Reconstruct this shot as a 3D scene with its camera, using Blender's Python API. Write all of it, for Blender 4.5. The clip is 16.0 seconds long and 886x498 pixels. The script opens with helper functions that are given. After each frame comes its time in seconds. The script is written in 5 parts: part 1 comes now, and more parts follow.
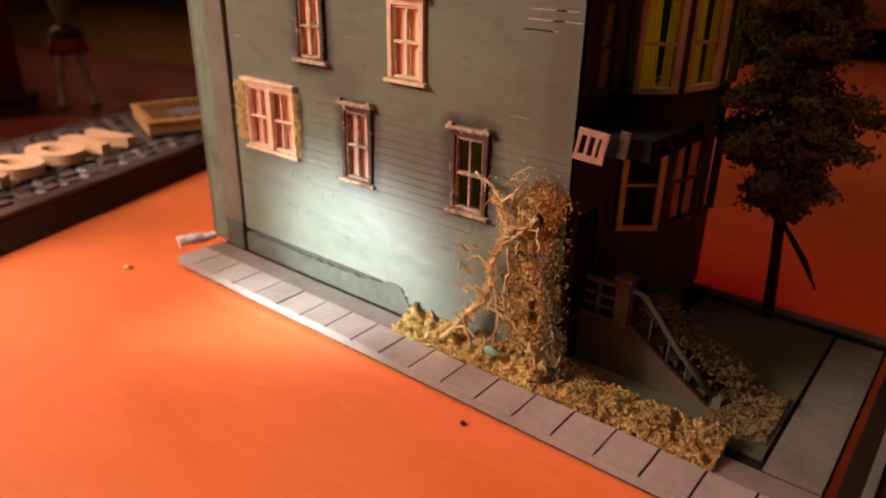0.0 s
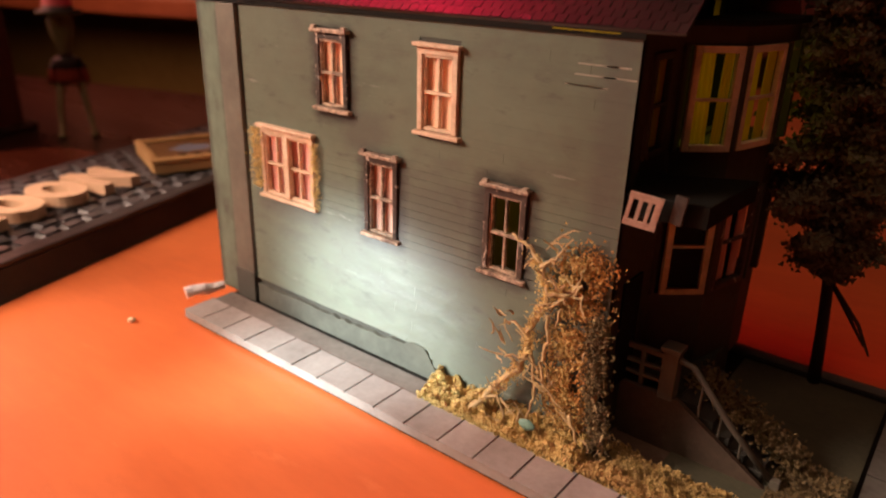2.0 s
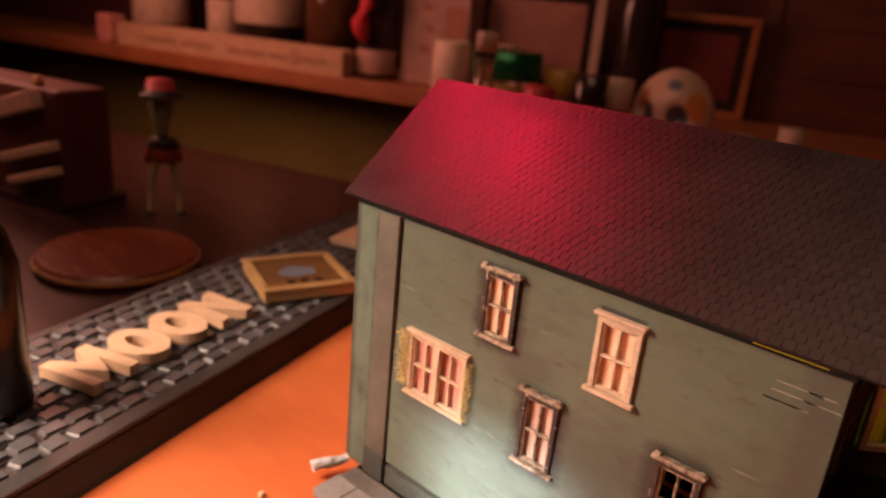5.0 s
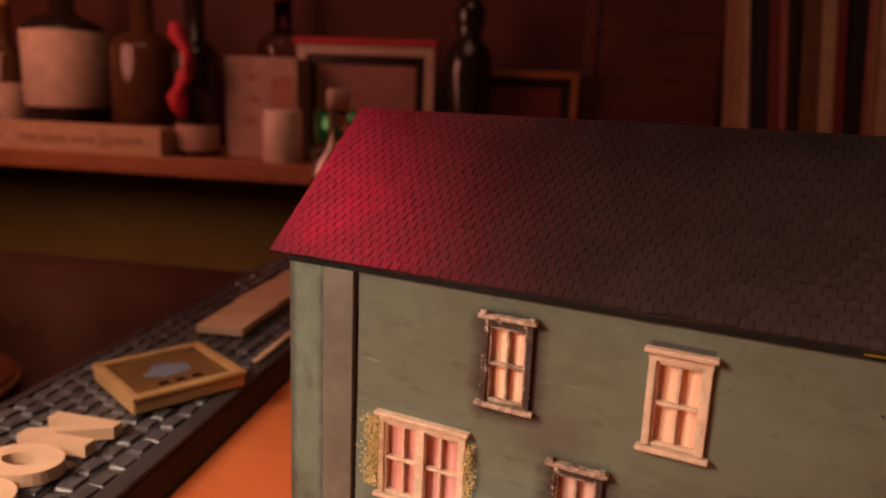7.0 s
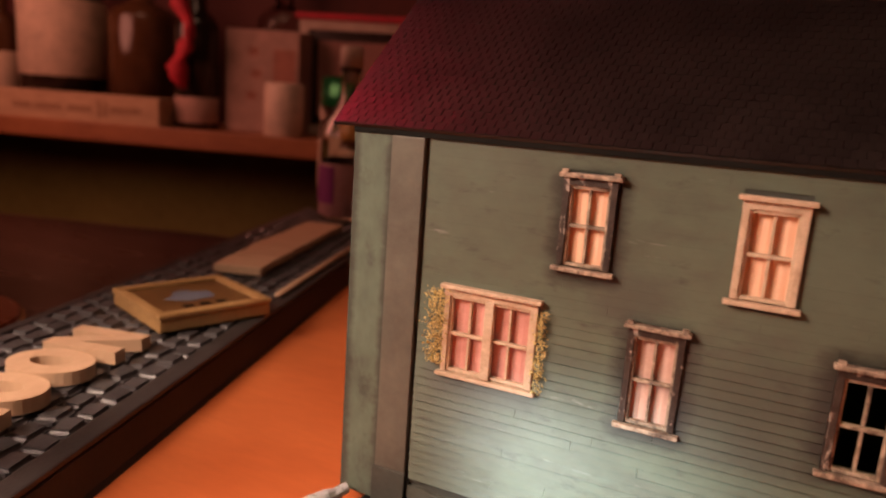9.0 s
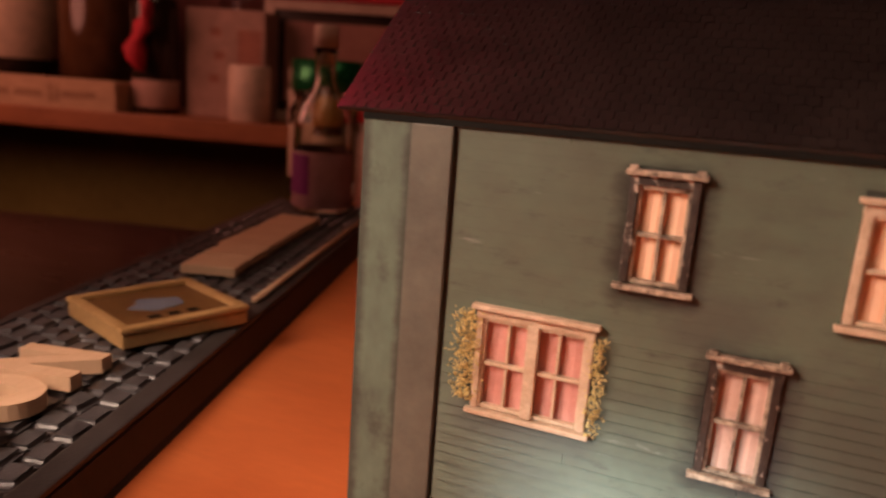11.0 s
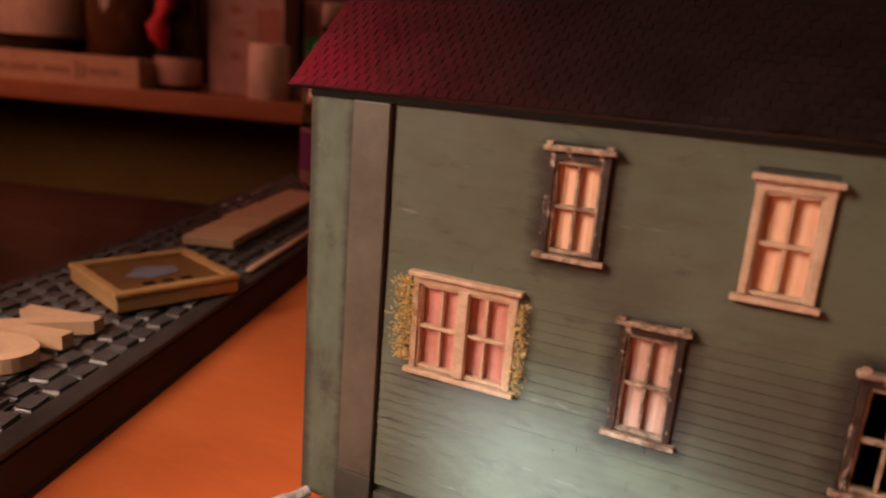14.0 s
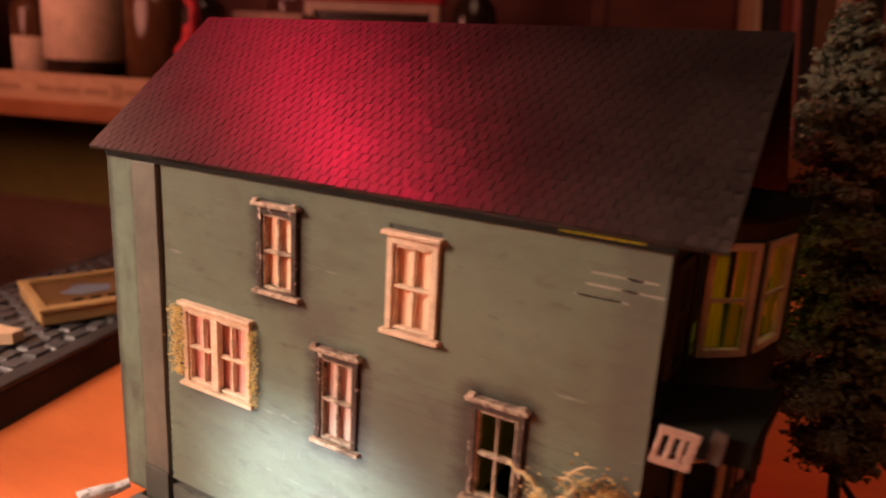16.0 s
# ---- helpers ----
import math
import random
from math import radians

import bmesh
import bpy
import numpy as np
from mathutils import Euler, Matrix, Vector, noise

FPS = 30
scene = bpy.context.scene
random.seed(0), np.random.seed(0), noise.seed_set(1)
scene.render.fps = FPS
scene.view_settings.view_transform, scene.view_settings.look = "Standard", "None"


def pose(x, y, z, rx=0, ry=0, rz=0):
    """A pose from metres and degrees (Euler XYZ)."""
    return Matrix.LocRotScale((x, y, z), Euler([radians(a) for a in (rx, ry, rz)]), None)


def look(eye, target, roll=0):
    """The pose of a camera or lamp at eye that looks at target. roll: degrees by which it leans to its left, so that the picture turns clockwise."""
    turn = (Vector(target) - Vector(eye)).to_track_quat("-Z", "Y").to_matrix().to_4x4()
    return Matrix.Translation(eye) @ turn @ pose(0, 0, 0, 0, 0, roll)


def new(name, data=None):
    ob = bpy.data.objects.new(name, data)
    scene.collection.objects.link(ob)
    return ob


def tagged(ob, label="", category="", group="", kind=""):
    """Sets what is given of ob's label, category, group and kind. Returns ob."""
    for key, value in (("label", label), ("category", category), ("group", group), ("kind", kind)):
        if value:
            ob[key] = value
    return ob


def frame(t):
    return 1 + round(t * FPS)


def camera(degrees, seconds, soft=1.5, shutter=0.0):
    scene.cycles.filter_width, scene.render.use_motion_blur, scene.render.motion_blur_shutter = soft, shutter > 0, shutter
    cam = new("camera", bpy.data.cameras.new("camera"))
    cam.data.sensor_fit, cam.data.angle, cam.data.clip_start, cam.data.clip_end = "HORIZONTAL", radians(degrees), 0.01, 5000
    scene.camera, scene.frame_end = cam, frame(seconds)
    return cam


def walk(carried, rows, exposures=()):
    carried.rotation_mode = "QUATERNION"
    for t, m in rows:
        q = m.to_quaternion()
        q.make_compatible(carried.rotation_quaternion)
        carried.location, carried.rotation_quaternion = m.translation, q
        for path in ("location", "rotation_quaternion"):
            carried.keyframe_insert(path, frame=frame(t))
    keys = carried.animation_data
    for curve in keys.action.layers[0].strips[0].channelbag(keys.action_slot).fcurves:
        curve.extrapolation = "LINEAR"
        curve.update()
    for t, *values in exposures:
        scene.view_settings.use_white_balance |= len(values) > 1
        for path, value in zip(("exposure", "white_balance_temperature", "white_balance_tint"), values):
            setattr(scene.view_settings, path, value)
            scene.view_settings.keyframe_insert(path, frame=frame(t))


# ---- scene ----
cam = camera(63.6, 16.0, soft=2.0, shutter=0.5)
cam.data.dof.use_dof = True           # a small lens, near its subject: the room behind the house is soft
cam.data.dof.focus_distance = 0.16
cam.data.dof.aperture_fstop = 16.0
PATH = [
    (0, (0.06580, -0.13515, 0.10480), (0.00930, -0.06345, 0.06400), 1.0),
    (0.5, (0.06060, -0.13320, 0.10060), (0.00420, -0.06105, 0.06040), 1.6),
    (1, (0.05570, -0.13270, 0.09875), (-0.00055, -0.06005, 0.05930), 2.0),
    (1.5, (0.05180, -0.12895, 0.10620), (-0.00470, -0.05590, 0.06790), 1.5),
    (2, (0.04990, -0.12930, 0.10840), (-0.00695, -0.05615, 0.07070), 1.5),
    (2.5, (0.05740, -0.13190, 0.12235), (-0.00195, -0.06000, 0.08625), 1.8),
    (3, (0.06545, -0.13355, 0.14530), (0.00310, -0.06265, 0.11235), 3.2),
    (3.5, (0.06185, -0.13525, 0.16140), (-0.00130, -0.06560, 0.12735), 3.7),
    (3.7, (0.05765, -0.13695, 0.16365), (-0.00635, -0.06795, 0.12990), 4.3),
    (5.8, (-0.00960, -0.14420, 0.14700), (-0.06625, -0.06720, 0.11765), 5.3),
    (6, (-0.01305, -0.14285, 0.14435), (-0.06795, -0.06395, 0.11685), 4.9),
    (6.5, (-0.02750, -0.13805, 0.13805), (-0.07640, -0.05430, 0.11360), 3.5),
    (7, (-0.03760, -0.13430, 0.13640), (-0.08075, -0.04670, 0.11490), 2.3),
    (7.5, (-0.04210, -0.14380, 0.12435), (-0.08480, -0.05585, 0.10340), 2.7),
    (8, (-0.04295, -0.14925, 0.11020), (-0.08635, -0.06170, 0.08905), 4.2),
    (8.5, (-0.04055, -0.15365, 0.10340), (-0.08365, -0.06585, 0.08245), 4.0),
    (8.7, (-0.04455, -0.15115, 0.10470), (-0.08695, -0.06295, 0.08410), 4.0),
    (10.8, (-0.08015, -0.11890, 0.10025), (-0.11450, -0.02760, 0.07830), 4.2),
    (11, (-0.07715, -0.12360, 0.10260), (-0.11330, -0.03305, 0.08030), 4.2),
    (11.5, (-0.07690, -0.12750, 0.10420), (-0.11525, -0.03805, 0.08115), 4.3),
    (12, (-0.07715, -0.12915, 0.10335), (-0.11550, -0.04005, 0.07910), 4.2),
    (12.5, (-0.07290, -0.13060, 0.10440), (-0.11190, -0.04245, 0.07785), 4.1),
    (13, (-0.07135, -0.12865, 0.10680), (-0.11030, -0.04010, 0.08145), 4.1),
    (13.5, (-0.06430, -0.12740, 0.10620), (-0.10320, -0.03865, 0.08155), 4.3),
    (14, (-0.05685, -0.12500, 0.10405), (-0.09635, -0.03670, 0.07875), 4.5),
    (14.5, (-0.04200, -0.12470, 0.10605), (-0.08320, -0.03700, 0.08130), 4.6),
    (15, (-0.02935, -0.12025, 0.10945), (-0.07315, -0.03380, 0.08470), 3.9),
    (15.5, (-0.00790, -0.11085, 0.11540), (-0.05345, -0.02530, 0.09080), 3.5),
    (16, (0.01755, -0.11150, 0.12240), (-0.03075, -0.02770, 0.09705), 3.2),
]
walk(cam, [(t, look(eye, target, roll)) for t, eye, target, roll in PATH],
     [(0, 0.3), (2, 0.3), (3.5, 0.66), (5.8, 0.14), (7, 0.06), (8.7, -0.02), (10.8, -0.15), (13, -0.25), (14.5, -0.38), (15.5, 0.0), (16, 0.4)])


# ---- world and lights ----
def aim(name, kind, eye, target, power, colour, size=0.1):
    data = bpy.data.lights.new(name, kind)
    data.energy, data.color = power, colour
    if kind == "AREA":
        data.shape, data.size = "DISK", size
    else:
        data.shadow_soft_size = size
    ob = new(name, data)
    ob.matrix_world = look(eye, target)
    return ob


world = bpy.data.worlds.new("dim_room")
scene.world = world
world.use_nodes = True
world.node_tree.nodes["Background"].inputs[0].default_value = (0.9, 0.5, 0.34, 1)
world.node_tree.nodes["Background"].inputs[1].default_value = 0.055

desk_lamp = aim("desk_lamp_light", "SPOT", (-0.31, -0.25, 0.25), (-0.14, -0.10, 0.0), 10.0, (1.0, 0.70, 0.54), 0.08)
desk_lamp.data.spot_size, desk_lamp.data.spot_blend = radians(80), 0.75
spot = aim("reading_spot_light", "SPOT", (-0.20, -0.21, 0.10), (-0.074, 0.0, 0.009), 8.0, (0.86, 1.0, 1.0), 0.012)
spot.data.spot_size, spot.data.spot_blend = radians(17.5), 1.0
red = aim("red_lamp_light", "SPOT", (-0.81, 0.015, 1.08), (-0.095, 0.02, 0.115), 19.0, (1.0, 0.015, 0.06), 0.07)
red.data.spot_size, red.data.spot_blend = radians(10.5), 0.8
# added fill that brightens the shelf and green panel; no lamp stands here
aim("background_fill_light", "AREA", (-0.86, 0.06, 0.31), (-0.46, 0.72, -0.02), 1.7, (1.0, 0.34, 0.24), 0.40)
# added overhead fill in place of ambient light, which the closed room blocks
aim("room_fill_light", "AREA", (0.0, -0.30, 1.60), (-0.1, 0.1, 0.0), 5.0, (1.0, 0.50, 0.32), 1.2)
aim("house_lamp_light", "POINT", (-0.016, 0.042, 0.084), (0, 0, 0), 0.004, (1.0, 0.80, 0.06), 0.004)


# ---- materials ----
MATS = {}


def paint(name, light, dark, rough=0.6, coarse=30, fine=400, bump=0.15, metal=0.0, spread=0.5, gloss=0.5,
          stretch=(1, 1, 1), random_tint=0.0, clear=0.0, emit=None, distance=0.0004):
    """A surface of two colours mixed by stains at two scales, with fine relief."""
    if name in MATS:
        return MATS[name]
    m = bpy.data.materials.new(name)
    m.use_nodes = True
    nt = m.node_tree
    b = nt.nodes["Principled BSDF"]

    def node(kind, **kw):
        n = nt.nodes.new(kind)
        for k, v in kw.items():
            n.inputs[k].default_value = v
        return n

    geo = nt.nodes.new("ShaderNodeNewGeometry")
    sc = nt.nodes.new("ShaderNodeMapping")
    sc.inputs["Scale"].default_value = stretch
    nt.links.new(geo.outputs["Position"], sc.inputs["Vector"])
    n1 = node("ShaderNodeTexNoise", Scale=coarse, Detail=5.0, Roughness=0.65)
    n2 = node("ShaderNodeTexNoise", Scale=fine, Detail=4.0, Roughness=0.6)
    for n in (n1, n2):
        nt.links.new(sc.outputs["Vector"], n.inputs["Vector"])
    ramp = nt.nodes.new("ShaderNodeValToRGB")
    ramp.color_ramp.elements[0].position, ramp.color_ramp.elements[1].position = 0.5 - spread / 2, 0.5 + spread / 2
    ramp.color_ramp.elements[0].color, ramp.color_ramp.elements[1].color = (*dark, 1), (*light, 1)
    addn = node("ShaderNodeMath")
    addn.operation = "MULTIPLY_ADD"
    nt.links.new(n2.outputs["Fac"], addn.inputs[0])
    addn.inputs[1].default_value = 0.35
    sub = node("ShaderNodeMath")
    sub.operation = "ADD"
    nt.links.new(n1.outputs["Fac"], sub.inputs[0])
    sub.inputs[1].default_value = -0.175
    nt.links.new(sub.outputs[0], addn.inputs[2])
    last = addn.outputs[0]
    if random_tint:
        info = nt.nodes.new("ShaderNodeObjectInfo")
        isl = nt.nodes.new("ShaderNodeNewGeometry")
        both = node("ShaderNodeMath")
        both.operation = "ADD"
        nt.links.new(info.outputs["Random"], both.inputs[0])
        nt.links.new(isl.outputs["Random Per Island"], both.inputs[1])
        mul = node("ShaderNodeMath")
        mul.operation = "MULTIPLY_ADD"
        nt.links.new(both.outputs[0], mul.inputs[0])
        mul.inputs[1].default_value = random_tint
        nt.links.new(last, mul.inputs[2])
        shift = node("ShaderNodeMath")
        shift.operation = "ADD"
        shift.inputs[1].default_value = -random_tint
        nt.links.new(mul.outputs[0], shift.inputs[0])
        last = shift.outputs[0]
    nt.links.new(last, ramp.inputs["Fac"])
    nt.links.new(ramp.outputs["Color"], b.inputs["Base Color"])
    rr = node("ShaderNodeMapRange")
    rr.inputs["To Min"].default_value, rr.inputs["To Max"].default_value = max(0.03, rough - 0.12), min(1, rough + 0.12)
    nt.links.new(n1.outputs["Fac"], rr.inputs["Value"])
    nt.links.new(rr.outputs["Result"], b.inputs["Roughness"])
    b.inputs["Metallic"].default_value = metal
    b.inputs["Specular IOR Level"].default_value = gloss
    b.inputs["Coat Weight"].default_value = clear
    b.inputs["Coat Roughness"].default_value = 0.25
    if bump:
        bp = node("ShaderNodeBump", Strength=bump, Distance=distance)
        nt.links.new(n2.outputs["Fac"], bp.inputs["Height"])
        nt.links.new(bp.outputs["Normal"], b.inputs["Normal"])
    if emit:
        b.inputs["Emission Color"].default_value = (*emit[:3], 1)
        b.inputs["Emission Strength"].default_value = emit[3]
    MATS[name] = m
    return m


def translucent(name, colour):
    """A thin coloured sheet that lets light through."""
    m = paint(name, colour, tuple(v * 0.5 for v in colour), 0.3, 60, 300, 0.3)
    nt = m.node_tree
    tr, mix = nt.nodes.new("ShaderNodeBsdfTranslucent"), nt.nodes.new("ShaderNodeMixShader")
    tr.inputs["Color"].default_value = (*colour, 1)
    mix.inputs[0].default_value = 0.6
    nt.links.new(nt.nodes["Principled BSDF"].outputs[0], mix.inputs[1])
    nt.links.new(tr.outputs[0], mix.inputs[2])
    nt.links.new(mix.outputs[0], nt.nodes["Material Output"].inputs[0])
    return m


def glass(name, colour, rough=0.05):
    if name in MATS:
        return MATS[name]
    m = bpy.data.materials.new(name)
    m.use_nodes = True
    b = m.node_tree.nodes["Principled BSDF"]
    b.inputs["Base Color"].default_value = (*colour, 1)
    b.inputs["Roughness"].default_value = rough
    b.inputs["Transmission Weight"].default_value = 1.0
    b.inputs["IOR"].default_value = 1.45
    MATS[name] = m
    return m


ORANGE = paint("orange_stained_wood", (0.75, 0.205, 0.062), (0.50, 0.112, 0.032), 0.45, 9, 60, 0.05, stretch=(1, 3.5, 1), spread=0.7, clear=0.15)
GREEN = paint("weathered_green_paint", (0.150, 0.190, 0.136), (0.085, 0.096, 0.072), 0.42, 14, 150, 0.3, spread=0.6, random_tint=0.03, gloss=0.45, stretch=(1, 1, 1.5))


def stain(m, colour, scale, start, end, amount, stretch=(1, 1, 1), detail=6.0):
    """Lays blotches of another colour over a painted surface, for dirt or chipped paint."""
    nt = m.node_tree
    b = nt.nodes["Principled BSDF"]
    before = b.inputs["Base Color"].links[0].from_socket
    geo, mp, nz, rg, mx = (nt.nodes.new(k) for k in ("ShaderNodeNewGeometry", "ShaderNodeMapping", "ShaderNodeTexNoise", "ShaderNodeMapRange", "ShaderNodeMixRGB"))
    mp.inputs["Scale"].default_value = stretch
    mp.inputs["Location"].default_value = (0.31, 0.17, 0.05)
    nz.inputs["Scale"].default_value, nz.inputs["Detail"].default_value = scale, detail
    nz.inputs["Roughness"].default_value = 0.68
    rg.inputs["From Min"].default_value, rg.inputs["From Max"].default_value = start, end
    rg.inputs["To Max"].default_value = amount
    mx.inputs["Color2"].default_value = (*colour, 1)
    nt.links.new(geo.outputs["Position"], mp.inputs["Vector"])
    nt.links.new(mp.outputs["Vector"], nz.inputs["Vector"])
    nt.links.new(nz.outputs["Fac"], rg.inputs["Value"])
    nt.links.new(rg.outputs["Result"], mx.inputs["Fac"])
    nt.links.new(before, mx.inputs["Color1"])
    nt.links.new(mx.outputs["Color"], b.inputs["Base Color"])


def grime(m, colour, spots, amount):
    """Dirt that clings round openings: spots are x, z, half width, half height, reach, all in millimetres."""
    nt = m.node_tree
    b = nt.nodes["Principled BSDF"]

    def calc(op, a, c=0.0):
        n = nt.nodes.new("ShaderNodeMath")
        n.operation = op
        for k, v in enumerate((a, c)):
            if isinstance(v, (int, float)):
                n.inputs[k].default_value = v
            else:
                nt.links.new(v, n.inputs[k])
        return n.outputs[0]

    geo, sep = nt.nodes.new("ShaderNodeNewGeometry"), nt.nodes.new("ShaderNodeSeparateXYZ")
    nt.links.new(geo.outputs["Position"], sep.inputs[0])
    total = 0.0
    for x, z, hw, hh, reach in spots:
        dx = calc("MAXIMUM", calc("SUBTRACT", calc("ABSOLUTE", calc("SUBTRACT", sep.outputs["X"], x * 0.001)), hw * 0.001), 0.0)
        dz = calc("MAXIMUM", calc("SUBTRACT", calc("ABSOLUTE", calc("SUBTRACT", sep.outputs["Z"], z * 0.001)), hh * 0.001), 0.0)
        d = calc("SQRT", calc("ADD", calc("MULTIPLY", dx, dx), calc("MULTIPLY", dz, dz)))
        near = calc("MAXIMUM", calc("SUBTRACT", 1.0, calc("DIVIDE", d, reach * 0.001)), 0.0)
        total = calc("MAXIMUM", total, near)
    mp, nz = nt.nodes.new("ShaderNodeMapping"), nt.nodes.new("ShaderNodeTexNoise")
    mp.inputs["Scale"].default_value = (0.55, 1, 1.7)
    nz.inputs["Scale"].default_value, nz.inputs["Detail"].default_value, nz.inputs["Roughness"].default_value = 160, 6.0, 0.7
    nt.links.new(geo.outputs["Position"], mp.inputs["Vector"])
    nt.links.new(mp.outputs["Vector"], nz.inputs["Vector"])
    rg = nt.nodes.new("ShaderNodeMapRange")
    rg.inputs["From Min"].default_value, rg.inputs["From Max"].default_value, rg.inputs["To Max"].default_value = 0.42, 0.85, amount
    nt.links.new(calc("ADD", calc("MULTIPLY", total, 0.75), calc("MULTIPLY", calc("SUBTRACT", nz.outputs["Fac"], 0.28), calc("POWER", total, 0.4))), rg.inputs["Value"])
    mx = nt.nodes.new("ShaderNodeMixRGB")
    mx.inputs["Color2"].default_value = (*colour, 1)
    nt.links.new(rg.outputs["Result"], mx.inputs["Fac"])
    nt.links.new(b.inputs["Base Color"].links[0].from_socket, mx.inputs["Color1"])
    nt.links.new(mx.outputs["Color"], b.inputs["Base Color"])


stain(ORANGE, (0.40, 0.082, 0.022), 9, 0.50, 0.72, 0.45, (1.0, 1.6, 1.0))     # darker worn patches
stain(ORANGE, (0.80, 0.30, 0.12), 60, 0.62, 0.75, 0.30, (0.6, 2.0, 1.0))     # rubbed lighter grain
stain(GREEN, (0.100, 0.090, 0.068), 15, 0.46, 0.76, 0.55, (0.8, 1, 1.1))       # broad brown weathering
stain(GREEN, (0.058, 0.052, 0.044), 60, 0.52, 0.78, 0.5, (0.5, 1, 1.6))       # smaller smudges
stain(GREEN, (0.040, 0.038, 0.032), 240, 0.58, 0.72, 0.55, (0.45, 1, 1.3))       # specks of dirt
stain(GREEN, (0.34, 0.35, 0.31), 210, 0.66, 0.75, 0.6, (0.25, 1, 2.0))         # rubbed paint
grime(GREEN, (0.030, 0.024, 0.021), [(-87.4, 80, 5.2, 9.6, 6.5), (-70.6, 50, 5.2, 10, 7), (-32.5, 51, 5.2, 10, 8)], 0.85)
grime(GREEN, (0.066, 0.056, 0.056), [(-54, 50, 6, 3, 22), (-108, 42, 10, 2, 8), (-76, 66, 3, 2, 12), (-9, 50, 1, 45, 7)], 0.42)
GREEN_PLAIN = paint("green_board_paint", (0.165, 0.225, 0.165), (0.080, 0.094, 0.074), 0.6, 30, 240, 0.25, spread=0.5, gloss=0.35, stretch=(1, 1, 0.6))
stain(GREEN_PLAIN, (0.050, 0.044, 0.036), 95, 0.55, 0.70, 0.7, (1, 1, 0.8))
grime(GREEN_PLAIN, (0.045, 0.036, 0.030), [(-144.5, 50, 0.2, 48, 3.5), (-134, 50, 0.3, 48, 3.0)], 0.7)
GREY_PAINT = paint("dirty_grey_paint", (0.150, 0.138, 0.108), (0.066, 0.060, 0.048), 0.55, 40, 300, 0.3)
# gable end faces away from the lamp; its shade is in this dark green
DARK_SHADED_SIDING = paint("dark_shaded_green_siding", (0.045, 0.050, 0.032), (0.016, 0.017, 0.013), 0.6, 60, 400, 0.3, random_tint=0.08)
FOUNDATION = paint("dark_grey_foundation", (0.072, 0.074, 0.060), (0.038, 0.036, 0.030), 0.75, 60, 600, 0.3)
BASE_BAND = paint("dark_grey_green_base_band", (0.105, 0.112, 0.090), (0.052, 0.052, 0.043), 0.7, 50, 400, 0.3)
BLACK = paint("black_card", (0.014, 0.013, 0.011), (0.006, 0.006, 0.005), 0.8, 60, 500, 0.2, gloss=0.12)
SHINGLE = paint("dark_maroon_shingle", (0.012, 0.008, 0.007), (0.006, 0.004, 0.004), 0.34, 50, 500, 0.3, random_tint=0.06, gloss=0.58)
CONCRETE = paint("grey_concrete", (0.330, 0.325, 0.312), (0.185, 0.178, 0.168), 0.65, 60, 600, 0.35, random_tint=0.10)
CONCRETE_DARK = paint("stained_and_shaded_concrete", (0.190, 0.182, 0.164), (0.085, 0.080, 0.070), 0.8, 60, 700, 0.35)
CREAM = paint("peeling_cream_wood", (0.74, 0.57, 0.42), (0.46, 0.32, 0.21), 0.6, 300, 1500, 0.3, spread=0.45)
BROWN_TRIM = paint("dark_brown_worn_wood", (0.062, 0.043, 0.034), (0.016, 0.011, 0.009), 0.5, 350, 1800, 0.4, spread=0.4)
stain(BROWN_TRIM, (0.60, 0.50, 0.42), 330, 0.585, 0.64, 0.9, (1.6, 1, 0.6))
WORN_TRIM = paint("worn_brown_and_white_wood", (0.56, 0.43, 0.32), (0.085, 0.055, 0.040), 0.5, 420, 1800, 0.4, spread=0.3)
PEACH = paint("peach_paper_curtain", (0.92, 0.62, 0.44), (0.84, 0.50, 0.33), 0.8, 60, 900, 0.2)
PINK = paint("pink_cloth_curtain", (0.74, 0.38, 0.33), (0.56, 0.24, 0.20), 0.9, 200, 2600, 0.6)
PALE_PEACH = paint("pale_peach_curtain", (0.74, 0.50, 0.42), (0.55, 0.34, 0.27), 0.8, 120, 900, 0.2)
YELLOW = translucent("yellow_cellophane_curtain", (0.80, 0.66, 0.04))
WHITE_TRIM = paint("grimy_white_wood", (0.78, 0.68, 0.50), (0.45, 0.36, 0.24), 0.6, 200, 1500, 0.3)
LAWN = paint("dark_green_flocked_ground", (0.085, 0.085, 0.050), (0.040, 0.042, 0.026), 0.9, 50, 900, 0.6)
MUD = paint("brown_stucco", (0.130, 0.092, 0.062), (0.060, 0.040, 0.028), 0.85, 70, 900, 0.5)
SILVER = paint("silver_foil", (0.90, 0.92, 0.94), (0.62, 0.64, 0.66), 0.30, 300, 1200, 0.5, metal=0.25, gloss=0.8)
MOSS = paint("yellow_moss_flock", (0.82, 0.68, 0.30), (0.42, 0.29, 0.09), 0.9, 160, 900, 0.3, random_tint=0.25)
OLIVE = paint("olive_dry_flock", (0.68, 0.52, 0.20), (0.26, 0.17, 0.06), 0.9, 160, 900, 0.3, random_tint=0.25)
OLIVE_DARK = paint("dark_olive_flock", (0.24, 0.18, 0.08), (0.09, 0.065, 0.03), 0.9, 160, 900, 0.3, random_tint=0.22)
RUST = paint("rust_brown_flock", (0.62, 0.34, 0.10), (0.20, 0.10, 0.035), 0.9, 160, 900, 0.3, random_tint=0.18)
TWIG = paint("pale_dry_twig", (0.64, 0.52, 0.28), (0.34, 0.25, 0.12), 0.85, 300, 1500, 0.5)
